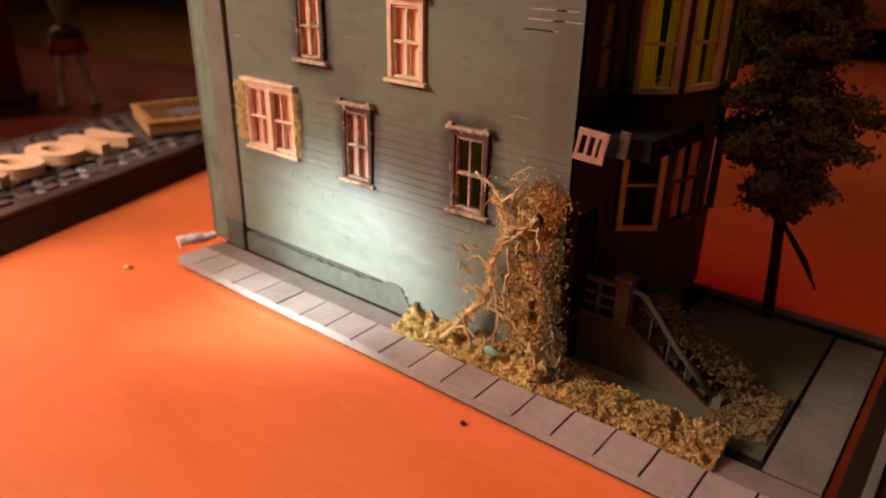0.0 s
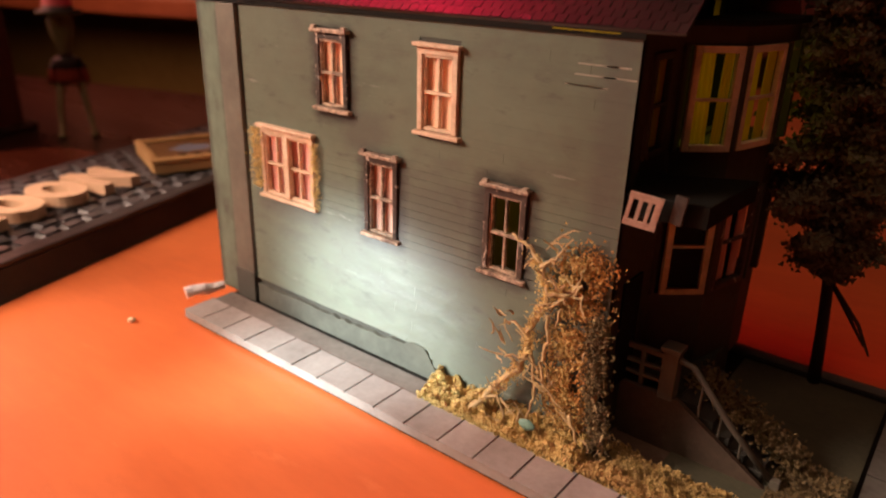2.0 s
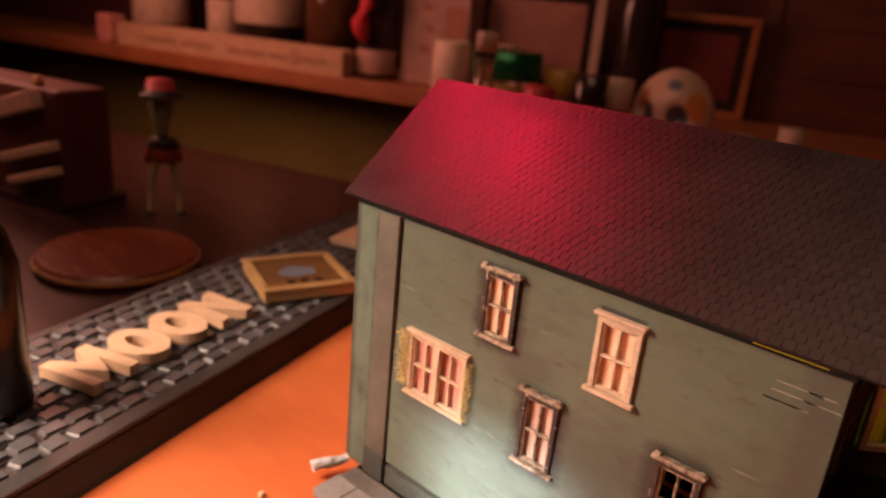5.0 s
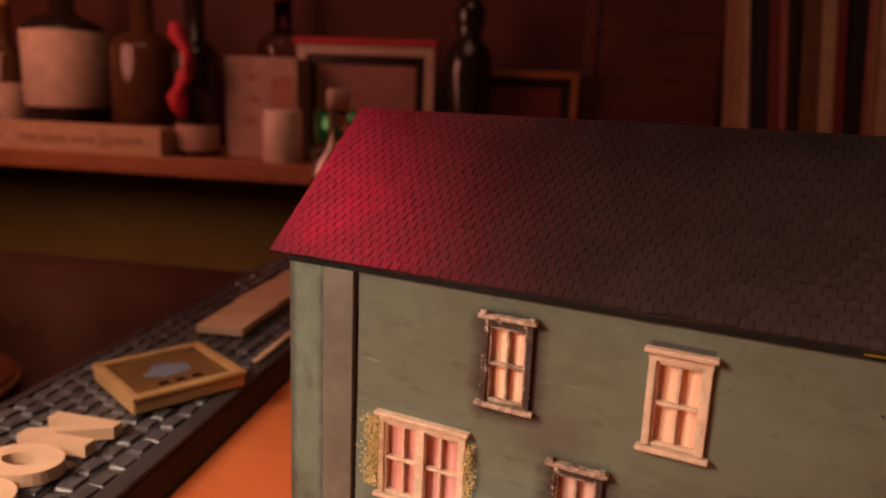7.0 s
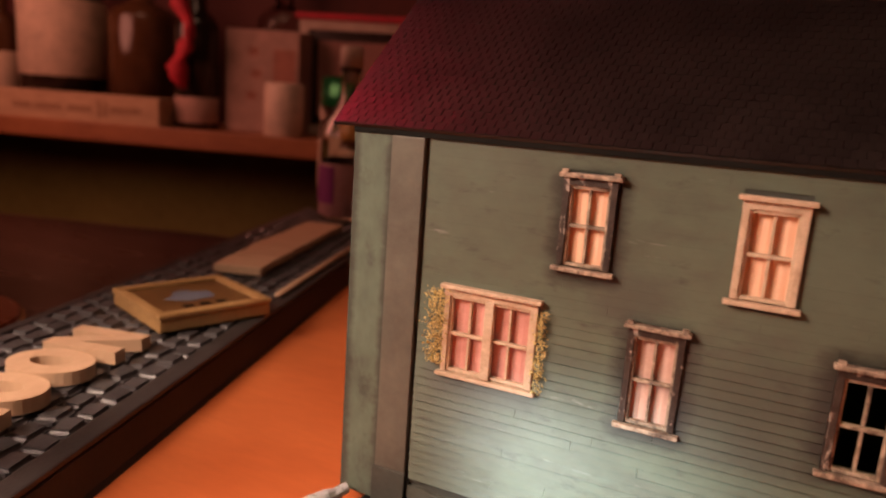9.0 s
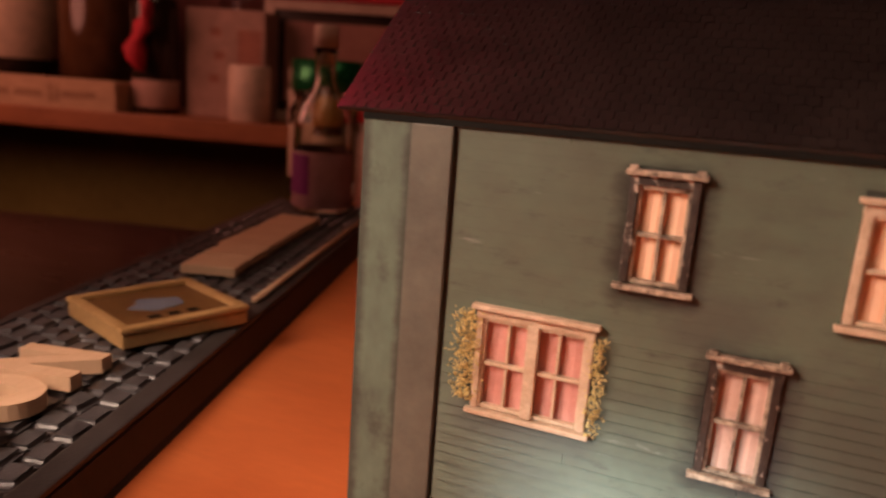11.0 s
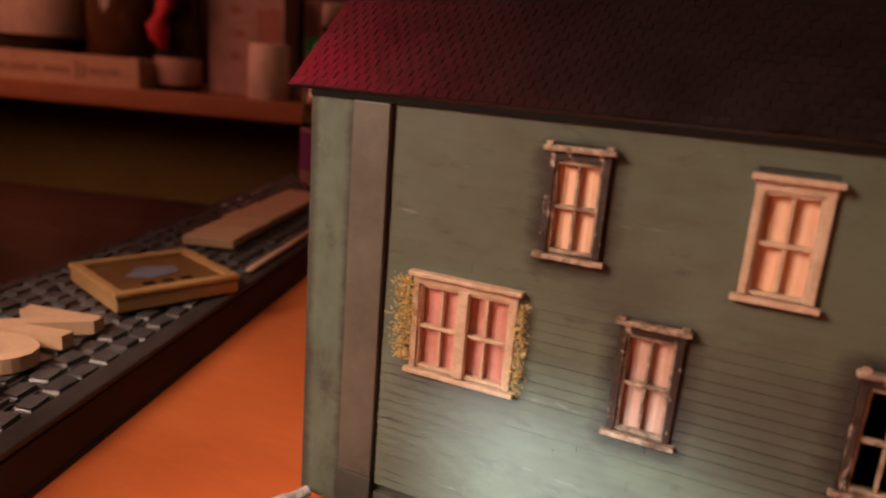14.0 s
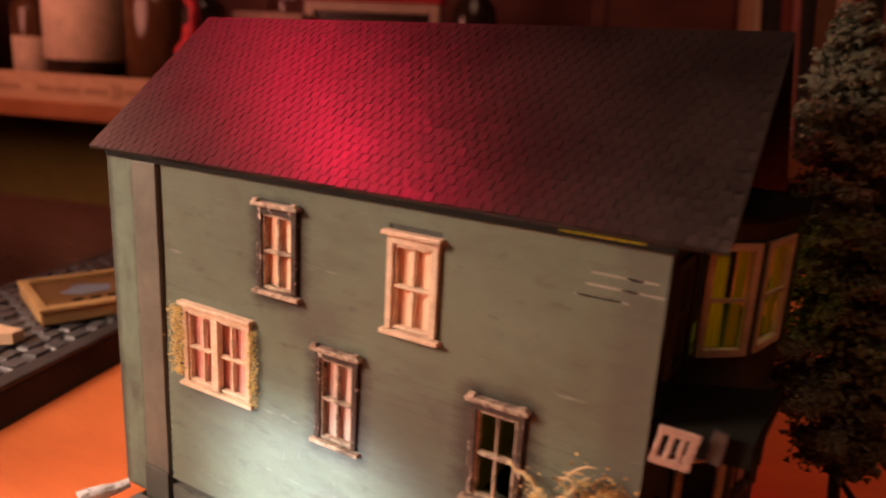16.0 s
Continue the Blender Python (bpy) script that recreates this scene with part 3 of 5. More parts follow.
# two-storey bay with slanting sides
BAY = [(gx, 22), (4.5, 31), (8.5, 47), (8.5, 56), (gx, 66)]
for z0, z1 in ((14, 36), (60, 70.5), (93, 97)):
    part("bay_wall", prism(BAY, z0, z1), DARK_SHADED_SIDING, house)
part("bay_core", prism([(gx, 27), (1.0, 35), (4.5, 49), (4.5, 54), (gx, 61)], 36, 60), BLACK, house)
part("bay_roof", prism([(gx, 20), (5.5, 29.5), (10, 46.5), (10, 57.5), (gx, 68)], 97, 98.2), BLACK, house)
for z0, trim2, cur in ((36, WHITE_TRIM, None), (70.5, WHITE_TRIM, YELLOW)):
    h2 = 24 if z0 == 36 else 22.5
    side_window(wall_frame(BAY[0], BAY[1]) @ up(z0) @ Matrix.Translation((2.2, 0, 0)), 10.8, h2, cur, trim2, "bay_window")
    side_window(wall_frame(BAY[1], BAY[2]) @ up(z0) @ Matrix.Translation((1.2, 0, 0)), 14.0, h2, cur if z0 > 40 else PINK, BROWN_TRIM if z0 == 36 else WHITE_TRIM, "bay_window")
    for i in range(5):
        px, py = BAY[i]
        part("bay_post", box(px - 0.9, px + 0.9, py - 0.9, py + 0.9, z0, z0 + h2), DARK_SHADED_SIDING, house)
# porch
part("porch_roof", prism([(gx, 1.5), (10.5, 4), (12, 30), (gx, 21)], 61, 65.5), BLACK, house, "black sagging porch roof")
part("porch_deck", box(gx, 8, 12.6, 50, 3.6, 17), DARK_SHADED_SIDING, house, "dark porch deck")
part("porch_side", prism([(gx, 3.6), (30, 3.6), (8.5, 17.4), (gx, 17.4)], 0, 1.2, m=Matrix(((1, 0, 0, 0), (0, 0, -1, 12.6), (0, 1, 0, 0), (0, 0, 0, 1)))), MUD, house, "brown stucco porch side")
part("front_door", box(gx, gx + 0.6, 6.0, 15.5, 17.5, 44, bevel=0.2), BLACK, house, "black front door")
for i in range(5):
    part("step", box(8, 12.5 + 3.9 * (4 - i), 13.9, 33, 3.6 + 2.6 * i, 3.6 + 2.6 * (i + 1) - 0.1, bevel=0.2), FOUNDATION, house)
# railings
part("newel_post", box(3.6, 7.2, 11.2, 14.8, 16.5, 28.5, bevel=0.3), GREY_PAINT, house)
part("newel_cap", box(3.1, 7.7, 10.7, 15.3, 28.5, 29.8, bevel=0.3), GREY_PAINT, house)
for zz in (19.5, 22.5, 26.0):
    part("porch_rail", box(gx, 3.6, 12.4, 13.6, zz, zz + (1.3 if zz > 25 else 0.8), bevel=0.15), GREY_PAINT, house)
part("porch_baluster", box(-1.6, -0.6, 12.5, 13.5, 17.4, 26), GREY_PAINT, house)
part("stair_rail", tube([(7.2, 12.6, 27.0), (10.5, 12.6, 26.2), (20, 12.8, 15.5), (31, 13.0, 5.0)], [0.75] * 4), GREY_PAINT, house, smooth=True)
part("stair_rail_foot", box(30.2, 32.2, 12.2, 14.0, 3.6, 6.5, bevel=0.2), GREY_PAINT, house)
for fx in (13, 18, 23):
    part("stair_baluster", tube([(fx, 12.9, 3.6 + (30 - fx) * 0.64), (fx, 12.9, 27.5 - (fx - 9) * 1.05)], [0.3, 0.3]), GREY_PAINT, house)

# worn pale paint streaks near the top of the wall, and a teal scrap among the plants
STREAK = paint("rubbed_pale_paint", (0.46, 0.43, 0.36), (0.22, 0.21, 0.17), 0.6, 200, 900, 0.2)
wrn = random.Random(4)
for q in range(7):
    xa = wrn.uniform(-24, -9)
    zz = 3.7 + PITCH * wrn.choice((39, 40, 41, 42))
    part("worn_streak", box(xa, xa + wrn.uniform(4, 10), -0.335, -0.20, zz + 0.10, zz + 0.36), STREAK, house)

# loose shutter that hangs by the corner
shutter = thing("broken_shutter", "small pinkish-white broken shutter with three slots", "shutter", at=(-0.5, -1.0, 62))
tilt = Matrix.Translation((-0.6, -1.2, 63.5)) @ Matrix.Rotation(radians(10), 4, "Y") @ Matrix.Rotation(radians(18), 4, "Z") @ Matrix.Scale(0.87, 4)
SHUT = paint("pinkish_white_wood", (0.62, 0.44, 0.36), (0.34, 0.20, 0.15), 0.6, 300, 1600, 0.4)
for zz in (-3.9, 2.6):
    part("rail", box(-3.8, 3.8, -0.4, 0.4, zz, zz + 1.6, m=tilt, bevel=0.15), SHUT, shutter)
for i, xx in enumerate((-3.2, -1.0, 1.1, 2.9)):
    part("slat", box(xx - (0.45 if i != 3 else 0.7), xx + (0.45 if i != 3 else 0.8), -0.3, 0.3, -2.4, 2.7, m=tilt, bevel=0.1), SHUT, shutter)
part("bracket", box(3.9, 6.4, 1.4, 2.4, -0.6, 5.4, m=Matrix.Translation((0, 0, 62.6)) @ Matrix.Rotation(radians(7), 4, "Y"), bevel=0.25), BROWN_TRIM, shutter, "splintered wooden bracket")

# ---- diorama ground ----
plinth = thing("diorama_base", "grey painted diorama board with pavement slabs and dark lawn", "diorama base", at=(-40, 20, 0))
# black colour draws the shadow line below the overhanging slabs
part("board", box(-137.2, 57.6, -19.6, 72, 0, 3.4, bevel=0.4), BLACK, plinth, "board coloured black as the shadow line below the slabs")
part("lawn", box(9, 45, 1, 66.5, 3.4, 3.9), LAWN, plinth, "dark green flocked lawn")
part("back_kerb", tube([(-4, 70, 4.4), (20, 70, 4.2), (58, 70.5, 4.3)], [1.6, 1.5, 1.5], 8), CONCRETE_DARK, plinth, "pale grey kerb")
part("dirt_strip", box(-50, 36, -8.8, 11, 3.4, 3.75), MUD, plinth, "brown dirt strip")
slab_rng = random.Random(9)
part("kerb_face", box(-137.3, 57.5, -20.35, -19.6, 1.2, 3.4), CONCRETE, plinth, "grey slab edge")
x = -138.2
while x < 57:
    w = min(10.3 + slab_rng.uniform(-0.2, 0.2), 57.5 - x)
    if w > 3:
        part("paving_slab", box(max(x + 0.2, -137.4), x + w - 0.25, -20.5 + slab_rng.uniform(-0.1, 0.1), -9.6, 3.4, 4.0 + slab_rng.uniform(-0.08, 0.12), bevel=0.15), CONCRETE, plinth)
    x += w
part("gutter_strip", box(-137.0, 57.5, -9.3, -2.6, 3.4, 3.68), CONCRETE_DARK, plinth)
# side slabs lie in shade, which is put into their darker concrete colour
for j in range(6):
    part("paving_slab", box(46.0, 57.4, -2.0 + j * 11.4, 9.0 + j * 11.4, 3.4, 4.0 + slab_rng.uniform(-0.08, 0.1), bevel=0.15), CONCRETE_DARK, plinth)

foil = thing("foil_scrap", "crumpled bright silver foil tube at the board's corner", "foil scrap", at=(-141, -8, 4))
bm = tube([(-145.5, -14.5, 4.6), (-144.6, -12.0, 5.2), (-143.4, -9.0, 4.9), (-142.4, -6, 4.8), (-141.2, -2.5, 5.2)], [2.1, 1.7, 2.0, 1.6, 1.4], 11)
for v in bm.verts:
    v.co += Vector((noise.noise(v.co * 0.9), noise.noise(v.co * 0.9 + Vector((5, 1, 2))), noise.noise(v.co * 0.8 + Vector((1, 7, 3))))) * 0.5
part("tube", bm, SILVER, foil)
tagged(part("dark_bead", lathe([(0.15, 0), (0.55, 0.2), (0.7, 0.6), (0.45, 1.0), (0.15, 1.15)], (-13.5, -26.0, 0), 10), BROWN_TRIM, smooth=True), "tiny dark bead lying on the desk", "bead")
tagged(part("wood_crumb", lathe([(0.3, 0), (1.3, 0.3), (1.1, 1.1), (0.3, 1.5)], (-149, -32, 0), 9), LETTER), "tiny pale crumb lying on the desk", "crumb")
strip = thing("wooden_strip", "dark brown wooden strip with a pale edge lying beside the board", "wooden strip", at=(63, 10, 0))
part("strip_body", box(59.5, 70, -60, 64, 0, 3.2, bevel=0.4), BLACKWOOD, strip)
part("strip_edge", box(63.6, 65.6, -60, 64, 3.2, 3.9, bevel=0.2), CONCRETE_DARK, strip, "pale grey edge line")

# ---- dead climbing vine and dry plants ----
vine = thing("climbing_vine", "dead leafless vine with rusty tufts climbing the house corner", "vine", at=(-20, -4, 4))
prng = random.Random(21)
STEMS = [
    [(-36, -8.5, 4), (-33, -6.5, 8.5), (-28.5, -4.6, 15), (-23.6, -4.0, 20.5), (-22.2, -3.6, 26), (-23, -3.4, 30), (-20.5, -3.4, 35), (-18, -3.8, 41), (-20.5, -3.6, 47), (-24, -3.4, 50.5), (-28.5, -3.4, 52.5)],
    [(-19, -3.6, 37), (-15.5, -4.4, 40), (-12, -4.6, 44), (-10, -4.0, 49.5)],
    [(-18, -4.0, 41), (-14, -4.6, 42.5), (-9, -4.4, 43)],
    [(-1.5, -3.4, 4), (-3.6, -3.2, 13), (-5.6, -3.2, 22), (-6.6, -3.2, 31), (-7.0, -3.2, 39)],
    [(-22.6, -3.6, 29), (-26, -3.8, 31.5), (-28.5, -4.2, 31)],
    [(-18, -4.2, 36), (-16.8, -4.6, 30), (-18.4, -4.8, 24), (-16.5, -5.2, 19), (-11, -5.4, 15)],
    [(-20.5, -3.6, 47), (-17, -4.0, 50), (-15, -4.2, 53)],
    [(-23.4, -4.4, 20.5), (-26.5, -5.0, 23), (-29.5, -5.2, 24.5)],
    [(-31.5, -6.0, 10.5), (-28, -6.6, 12), (-25.5, -7.2, 7)],
    [(-22.2, -3.8, 26), (-20, -4.4, 22), (-19, -5, 16), (-20, -6, 9)],
    [(-9.5, -5.2, 14), (-7.2, -5.6, 9), (-6.5, -6.0, 4)]]
for k, st in enumerate(STEMS):
    pts, rad = [], []
    for (a, b) in zip(st, st[1:]):
        for q in range(5):
            f = q / 5
            pts.append(Vector(a).lerp(Vector(b), f) + Vector((prng.uniform(-0.35, 0.35), prng.uniform(-0.3, 0.3), prng.uniform(-0.3, 0.3))))
    pts.append(Vector(st[-1]))
    r0 = 0.95 if k == 0 else (0.9 if k == 3 else 0.5)
    rad = [r0 * (1 - 0.62 * i / (len(pts) - 1)) * prng.uniform(0.85, 1.15) for i in range(len(pts))]
    part("stem", tube(pts, rad, 7), TWIG, vine, smooth=True)
twigs = []
for k in range(64):
    st = STEMS[k % len(STEMS)]
    i = prng.randrange(1, len(st))
    p = Vector(st[i]) + Vector((prng.uniform(-2, 2), 0, prng.uniform(-3, 3)))
    d = Vector((prng.uniform(-1, 1), prng.uniform(-0.5, 0.15), prng.uniform(-0.3, 1.0))).normalized()
    L = prng.uniform(2.5, 6)
    pts = [p]
    for q in range(4):
        d = (d + Vector((prng.uniform(-0.7, 0.7), prng.uniform(-0.3, 0.2), prng.uniform(-0.7, 0.5)))).normalized()
        pts.append(pts[-1] + d * L * 0.27)
        pts[-1].y = min(pts[-1].y, -1.2)
    twigs.append(tube(pts, [0.28, 0.25, 0.2, 0.16, 0.08], 4))
tagged(part("twigwork", merge(twigs), TWIG, vine), kind="stuff")


def tuft(n, path, spread, rr):
    out = []
    for _ in range(n):
        i = rr.random() * (len(path) - 1)
        a, b = Vector(path[int(i)]), Vector(path[min(int(i) + 1, len(path) - 1)])
        p = a.lerp(b, i - int(i)) + Vector((rr.gauss(0, spread[0]), 0, rr.gauss(0, spread[2])))
        if noise.noise((p.x * 0.33, 2.0, p.z * 0.27)) < rr.uniform(-0.55, 0.05):
            continue
        out.append((p.x, min(-0.9, p.y + 1.3 + rr.gauss(0, spread[1])), max(3.6, p.z)))
    return out


crumbs("leaf_flock", tuft(6500, [(-10, -3.6, 9), (-13, -3.8, 16), (-12, -3.4, 25), (-11, -3.2, 34), (-11, -3.2, 44), (-9, -3.0, 51)], (2.7, 0.8, 2.2), prng), RUST, vine, "rust-brown leaf tufts", "stuff", (0.18, 0.46), 3)
crumbs("gold_flock", tuft(2600, [(-12, -4.8, 10), (-15, -4.6, 19), (-14, -4.2, 30), (-15, -4.0, 42), (-13, -3.8, 50)], (2.6, 0.5, 2.6), prng), OLIVE, vine, "golden dry leaf tufts", "stuff", (0.2, 0.55), 9)
crumbs("moss_flock", tuft(2200, [(-33, -8, 8), (-28, -6, 15), (-23, -5.4, 22), (-22, -5, 30), (-18, -5.2, 42), (-24, -4.8, 50)], (0.9, 0.5, 1.2), prng), MOSS, vine, "yellow moss on the stems", "stuff", (0.14, 0.4), 4)
crumbs("bark_flock", tuft(4200, [(-2, -4.8, 6), (-3.6, -4.8, 16), (-5.2, -4.8, 26), (-6, -4.8, 38)], (1.3, 0.6, 1.6), prng), OLIVE_DARK, vine, "dark olive moss round the corner stem", "stuff", (0.2, 0.5), 10)


def ground_tufts(n, x0, x1, y0, y1, h, rr):
    out = []
    for _ in range(n):
        x = rr.uniform(x0, x1)
        u = rr.random()
        y = y0 + (y1 - y0) * u
        lump = 0.55 + 0.45 * noise.noise((x * 0.16, y * 0.2, 3.1)) + 0.35 * noise.noise((x * 0.5, y * 0.5, 8.1))
        top = h * max(0.15, lump) * (0.5 + 0.5 * u)
        if lump < 0.22:
            continue
        out.append((x, y, 3.6 + rr.random() ** 0.7 * top))
    return out


tagged(crumbs("dry_shrub", ground_tufts(21000, -50, -5, -10.2, -1.0, 9.0, prng), MOSS, None, "", "stuff", (0.2, 0.5), 5), "yellow dry ground plants along the house wall", "plants")
tagged(crumbs("dry_hedge", ground_tufts(21000, -8, 38, -9.6, 2.0, 6.0, prng), OLIVE, None, "", "stuff", (0.2, 0.5), 6), "olive and yellow dry ground plants in front of the porch", "plants")
tagged(crumbs("moss_patch", ground_tufts(3500, 30, 44, 6, 26, 3.4, prng), OLIVE_DARK, None, "", "stuff", (0.22, 0.52), 7), "dark dry moss clump beside the steps", "plants")
tagged(crumbs("step_moss", [(9 + 25 * u + prng.gauss(0, 1.6), 20 + 6 * prng.random() + prng.gauss(0, 2), 18.5 - 14 * u + prng.random() * 3.0) for u in (prng.random() for _ in range(1500))],
    OLIVE_DARK, None, "", "stuff", (0.3, 0.8), 17), "dark dry moss growing over the porch steps", "plants")
tagged(crumbs("window_moss", [(p[0], -1.0 - abs(p[1]) * 0.6, p[2]) for p in
    [(-119.5 + prng.gauss(0, 1.3), prng.gauss(0, 1.4), prng.uniform(44, 62)) for _ in range(800)] + [(-94.6 + prng.gauss(0, 0.8), prng.gauss(0, 1.2), prng.uniform(42, 61)) for _ in range(380)]],
    MOSS, None, "", "stuff", (0.16, 0.4), 8), "yellow dry moss growing round the double window", "plants")

scrap = bmesh.new()
bmesh.ops.create_icosphere(scrap, subdivisions=2, radius=1, matrix=Matrix.Translation((-18.5, -8.2, 9.2)) @ Matrix.Diagonal((2.2, 0.8, 1.5, 1)))
for v in scrap.verts:
    v.co += Vector((0.5, 0.3, 0.5)) * noise.noise(v.co * 0.9)
tagged(part("teal_scrap", scrap, paint("pale_teal_paint", (0.22, 0.42, 0.34), (0.12, 0.26, 0.21), 0.7, 200, 900, 0.2)), "small pale teal scrap caught in the dry plants", "scrap")

# ---- fir tree ----
fir = thing("fir_tree", "dark green flocked model fir tree with a bare thin trunk", "tree", at=(27, 66, 3.5))
bend = lambda z: Vector((27.5 - 17 * (z / 140) ** 1.3, 66 + 3 * z / 140, z))
part("trunk", tube([bend(3.5), bend(20), bend(40), bend(80), bend(120), bend(139)], [1.7, 1.5, 1.4, 1.0, 0.6, 0.25], 8), BARK, fir, smooth=True)
frng = random.Random(33)
TIER_Z = (34, 42, 48, 55, 58, 64, 68, 73, 78, 88, 100, 115, 128, 139)   # heights of the crown's tiers
TIER_R = (2, 12, 19, 13, 21, 24, 18, 7, 14.5, 15.5, 12.5, 9, 6, 1.5)     # and how far their boughs reach
spots = []
limbs = []
for k in range(150):
    z = 34 + 104 * (k / 149) ** 0.9
    reach = float(np.interp(z, TIER_Z, TIER_R)) * frng.uniform(0.6, 1.12) + 1.0
    a = k * 2.399 + frng.uniform(-0.4, 0.4)
    droop = frng.uniform(-0.32, 0.05)
    p0 = bend(z)
    tip = p0 + Vector((math.cos(a) * reach, math.sin(a) * reach, reach * droop))
    if k % 2 == 0:
        limbs.append(tube([p0, p0.lerp(tip, 0.5) + Vector((0, 0, 0.8)), tip], [0.5, 0.35, 0.12], 4))
    n = int(40 + reach * 17.0)
    for _ in range(n):
        u = frng.random() ** 0.75
        q = p0.lerp(tip, u)
        s = (0.5 + 1.9 * (1 - abs(u - 0.55))) * min(1.0, 0.3 + reach / 16)
        spots.append((q.x + frng.gauss(0, s), q.y + frng.gauss(0, s), q.z + frng.gauss(0, s * 0.6)))
for k in range(2):
    limbs.append(tube([bend(34), bend(28) + Vector((6 + k * 3, -4 * k, -3)), bend(18) + Vector((10 + 2 * k, -5 * k, 0))], [0.6, 0.5, 0.3], 5))
tagged(part("branchwork", merge(limbs), BARK, fir), kind="stuff")
crumbs("needles", spots, NEEDLE, fir, "dark green needle flock", "stuff", (0.4, 1.05), 11)

# ---- black cobbled board with wooden letters ----
cobble = thing("cobbled_board", "black moulded stone-block board with a smooth raised edge", "display board", at=tuple(desk_point(100, 40, 0)))
part("board", prism([(-83, 0), (4.6, 0), (3.4, 1.4), (0.2, 9.6), (-83, 9.6)], -360, 150, m=DESK @ Matrix(((1, 0, 0, 0), (0, 0, -1, 0), (0, 1, 0, 0), (0, 0, 0, 1)))), BOARD_SIDE, cobble, "dark brown sloping board side")
part("edge_strip", box(-7.5, -0.3, -150, 360, 9.6, 11.6, m=DESK, bevel=0.7), STONE_FLAT, cobble, "smooth black edge strip")
part("far_strip", box(-82.6, -78, -150, 360, 9.6, 11.4, m=DESK, bevel=0.6), STONE_FLAT, cobble, "smooth black edge strip")


def stone_mesh(k):
    r = random.Random(100 + k)
    bm = box(-4.95, 4.95, -3.75, 3.75, -2.0, 1.7)
    for v in bm.verts:
        v.co += Vector((r.uniform(-1.0, 1.0), r.uniform(-0.6, 0.6), r.uniform(-0.55, 0.45)))
    bmesh.ops.bevel(bm, geom=list(bm.edges), offset=1.25, segments=3, affect="EDGES")
    for v in bm.verts:
        v.co.z += 0.35 * noise.noise(v.co * 0.45 + Vector((k * 7, 0, 0)))
    return bm


def plain_mesh(name, bm, material):
    bmesh.ops.scale(bm, vec=(MM, MM, MM), verts=bm.verts)
    return mesh_of(name, bm, material, False)


stones = [plain_mesh("stone_block", stone_mesh(k), STONE) for k in range(6)]
srng = random.Random(77)
far_stones = []
TURN_DESK = Matrix.Rotation(math.atan2(DS.y, DS.x), 4, "Z")
for row in range(9):
    w = 11.6 + row * 7.85
    s0 = -146 + (row % 2) * 5.1
    k = 0
    while s0 + k * 10.3 < 354:
        s = s0 + k * 10.3 + srng.uniform(-0.4, 0.4)
        p = desk_point(s, w + srng.uniform(-0.2, 0.2), 9.9 + srng.uniform(-0.25, 0.35))
        m = Matrix.Translation(p * MM) @ TURN_DESK @ Matrix.Rotation(srng.uniform(-0.06, 0.06), 4, "Z")
        if -110 < s < 225:
            ob = new("stone_block", stones[srng.randrange(6)])
            ob.parent = cobble
            ob.matrix_local = Matrix.Translation(-Vector(cobble.location)) @ m
        else:
            far_stones.append((srng.randrange(6), m))
        k += 1
bm = bmesh.new()
for k, m in far_stones:
    n0 = len(bm.verts)
    bm.from_mesh(stones[k])
    bm.verts.ensure_lookup_table()
    bmesh.ops.transform(bm, matrix=Matrix.Scale(1 / MM, 4) @ m, verts=bm.verts[n0:])
tagged(part("stonework", bm, STONE, cobble, smooth=True), kind="stuff")

LETTERS = Matrix.Translation(desk_point(0, 0, 12.6)) @ TURN_DESK  # x along the word, y up the letters


def letter_frame(s, w, turn=0.0):
    return LETTERS @ Matrix.Translation((s, w, 0)) @ Matrix.Rotation(radians(turn), 4, "Z")


def letter_o(m, wide, high):
    bm = bmesh.new()
    n = 32
    rings = []
    for z in (0.0, 4.4):
        for rx, ry in ((wide / 2, high / 2), (wide * 0.19, high * 0.25)):
            rings.append([bm.verts.new(m @ Vector((wide / 2 + rx * math.cos(2 * math.pi * i / n), high / 2 + ry * math.sin(2 * math.pi * i / n), z))) for i in range(n)])
    a, b, c, d = rings
    for i in range(n):
        j = (i + 1) % n
        bm.faces.new((c[i], c[j], d[j], d[i]))
        bm.faces.new((b[i], b[j], a[j], a[i]))
        bm.faces.new((a[i], a[j], c[j], c[i]))
        bm.faces.new((d[i], d[j], b[j], b[i]))
    return bm


M_SHAPE = [(0, 0), (4.6, 0), (4.6, 16), (10.5, 4), (16.4, 16), (16.4, 0), (21, 0), (21, 27), (15.8, 27), (10.5, 15), (5.2, 27), (0, 27)]
N_SHAPE = [(0, 0), (5, 0), (5, 17), (14, 0), (19, 0), (19, 27), (14, 27), (14, 10), (5, 27), (0, 27)]
for name_, shape, s, w, turn in (("M", M_SHAPE, -50, 22, 3), ("O", None, -27.5, 22.5, 0), ("O", None, -6.5, 23, 0), ("N", N_SHAPE, 15.5, 23, -3)):
    m = letter_frame(s, w, turn)
    bm = prism(shape, 0, 4.4, m=m) if shape else letter_o(m, 20, 27)
    ob = part("wooden_letter", bm, LETTER)
    tagged(ob, "pale craft-wood letter %s lying on the black board" % name_, "letter", "letters of the word MOON")
wrng = random.Random(8)
for k in range(6):
    m = letter_frame(139 + k * 22.3, 27 + wrng.uniform(-0.6, 0.6), wrng.uniform(-2, 2))
    ob = part("wooden_letter", box(0, 21.6, 0, 26 + wrng.uniform(-1.5, 1.5), 0, 4.2, m=m, bevel=0.6), LETTER)
    tagged(ob, "pale craft-wood letter block seen edge-on on the black board", "letter", "letters of the second word")
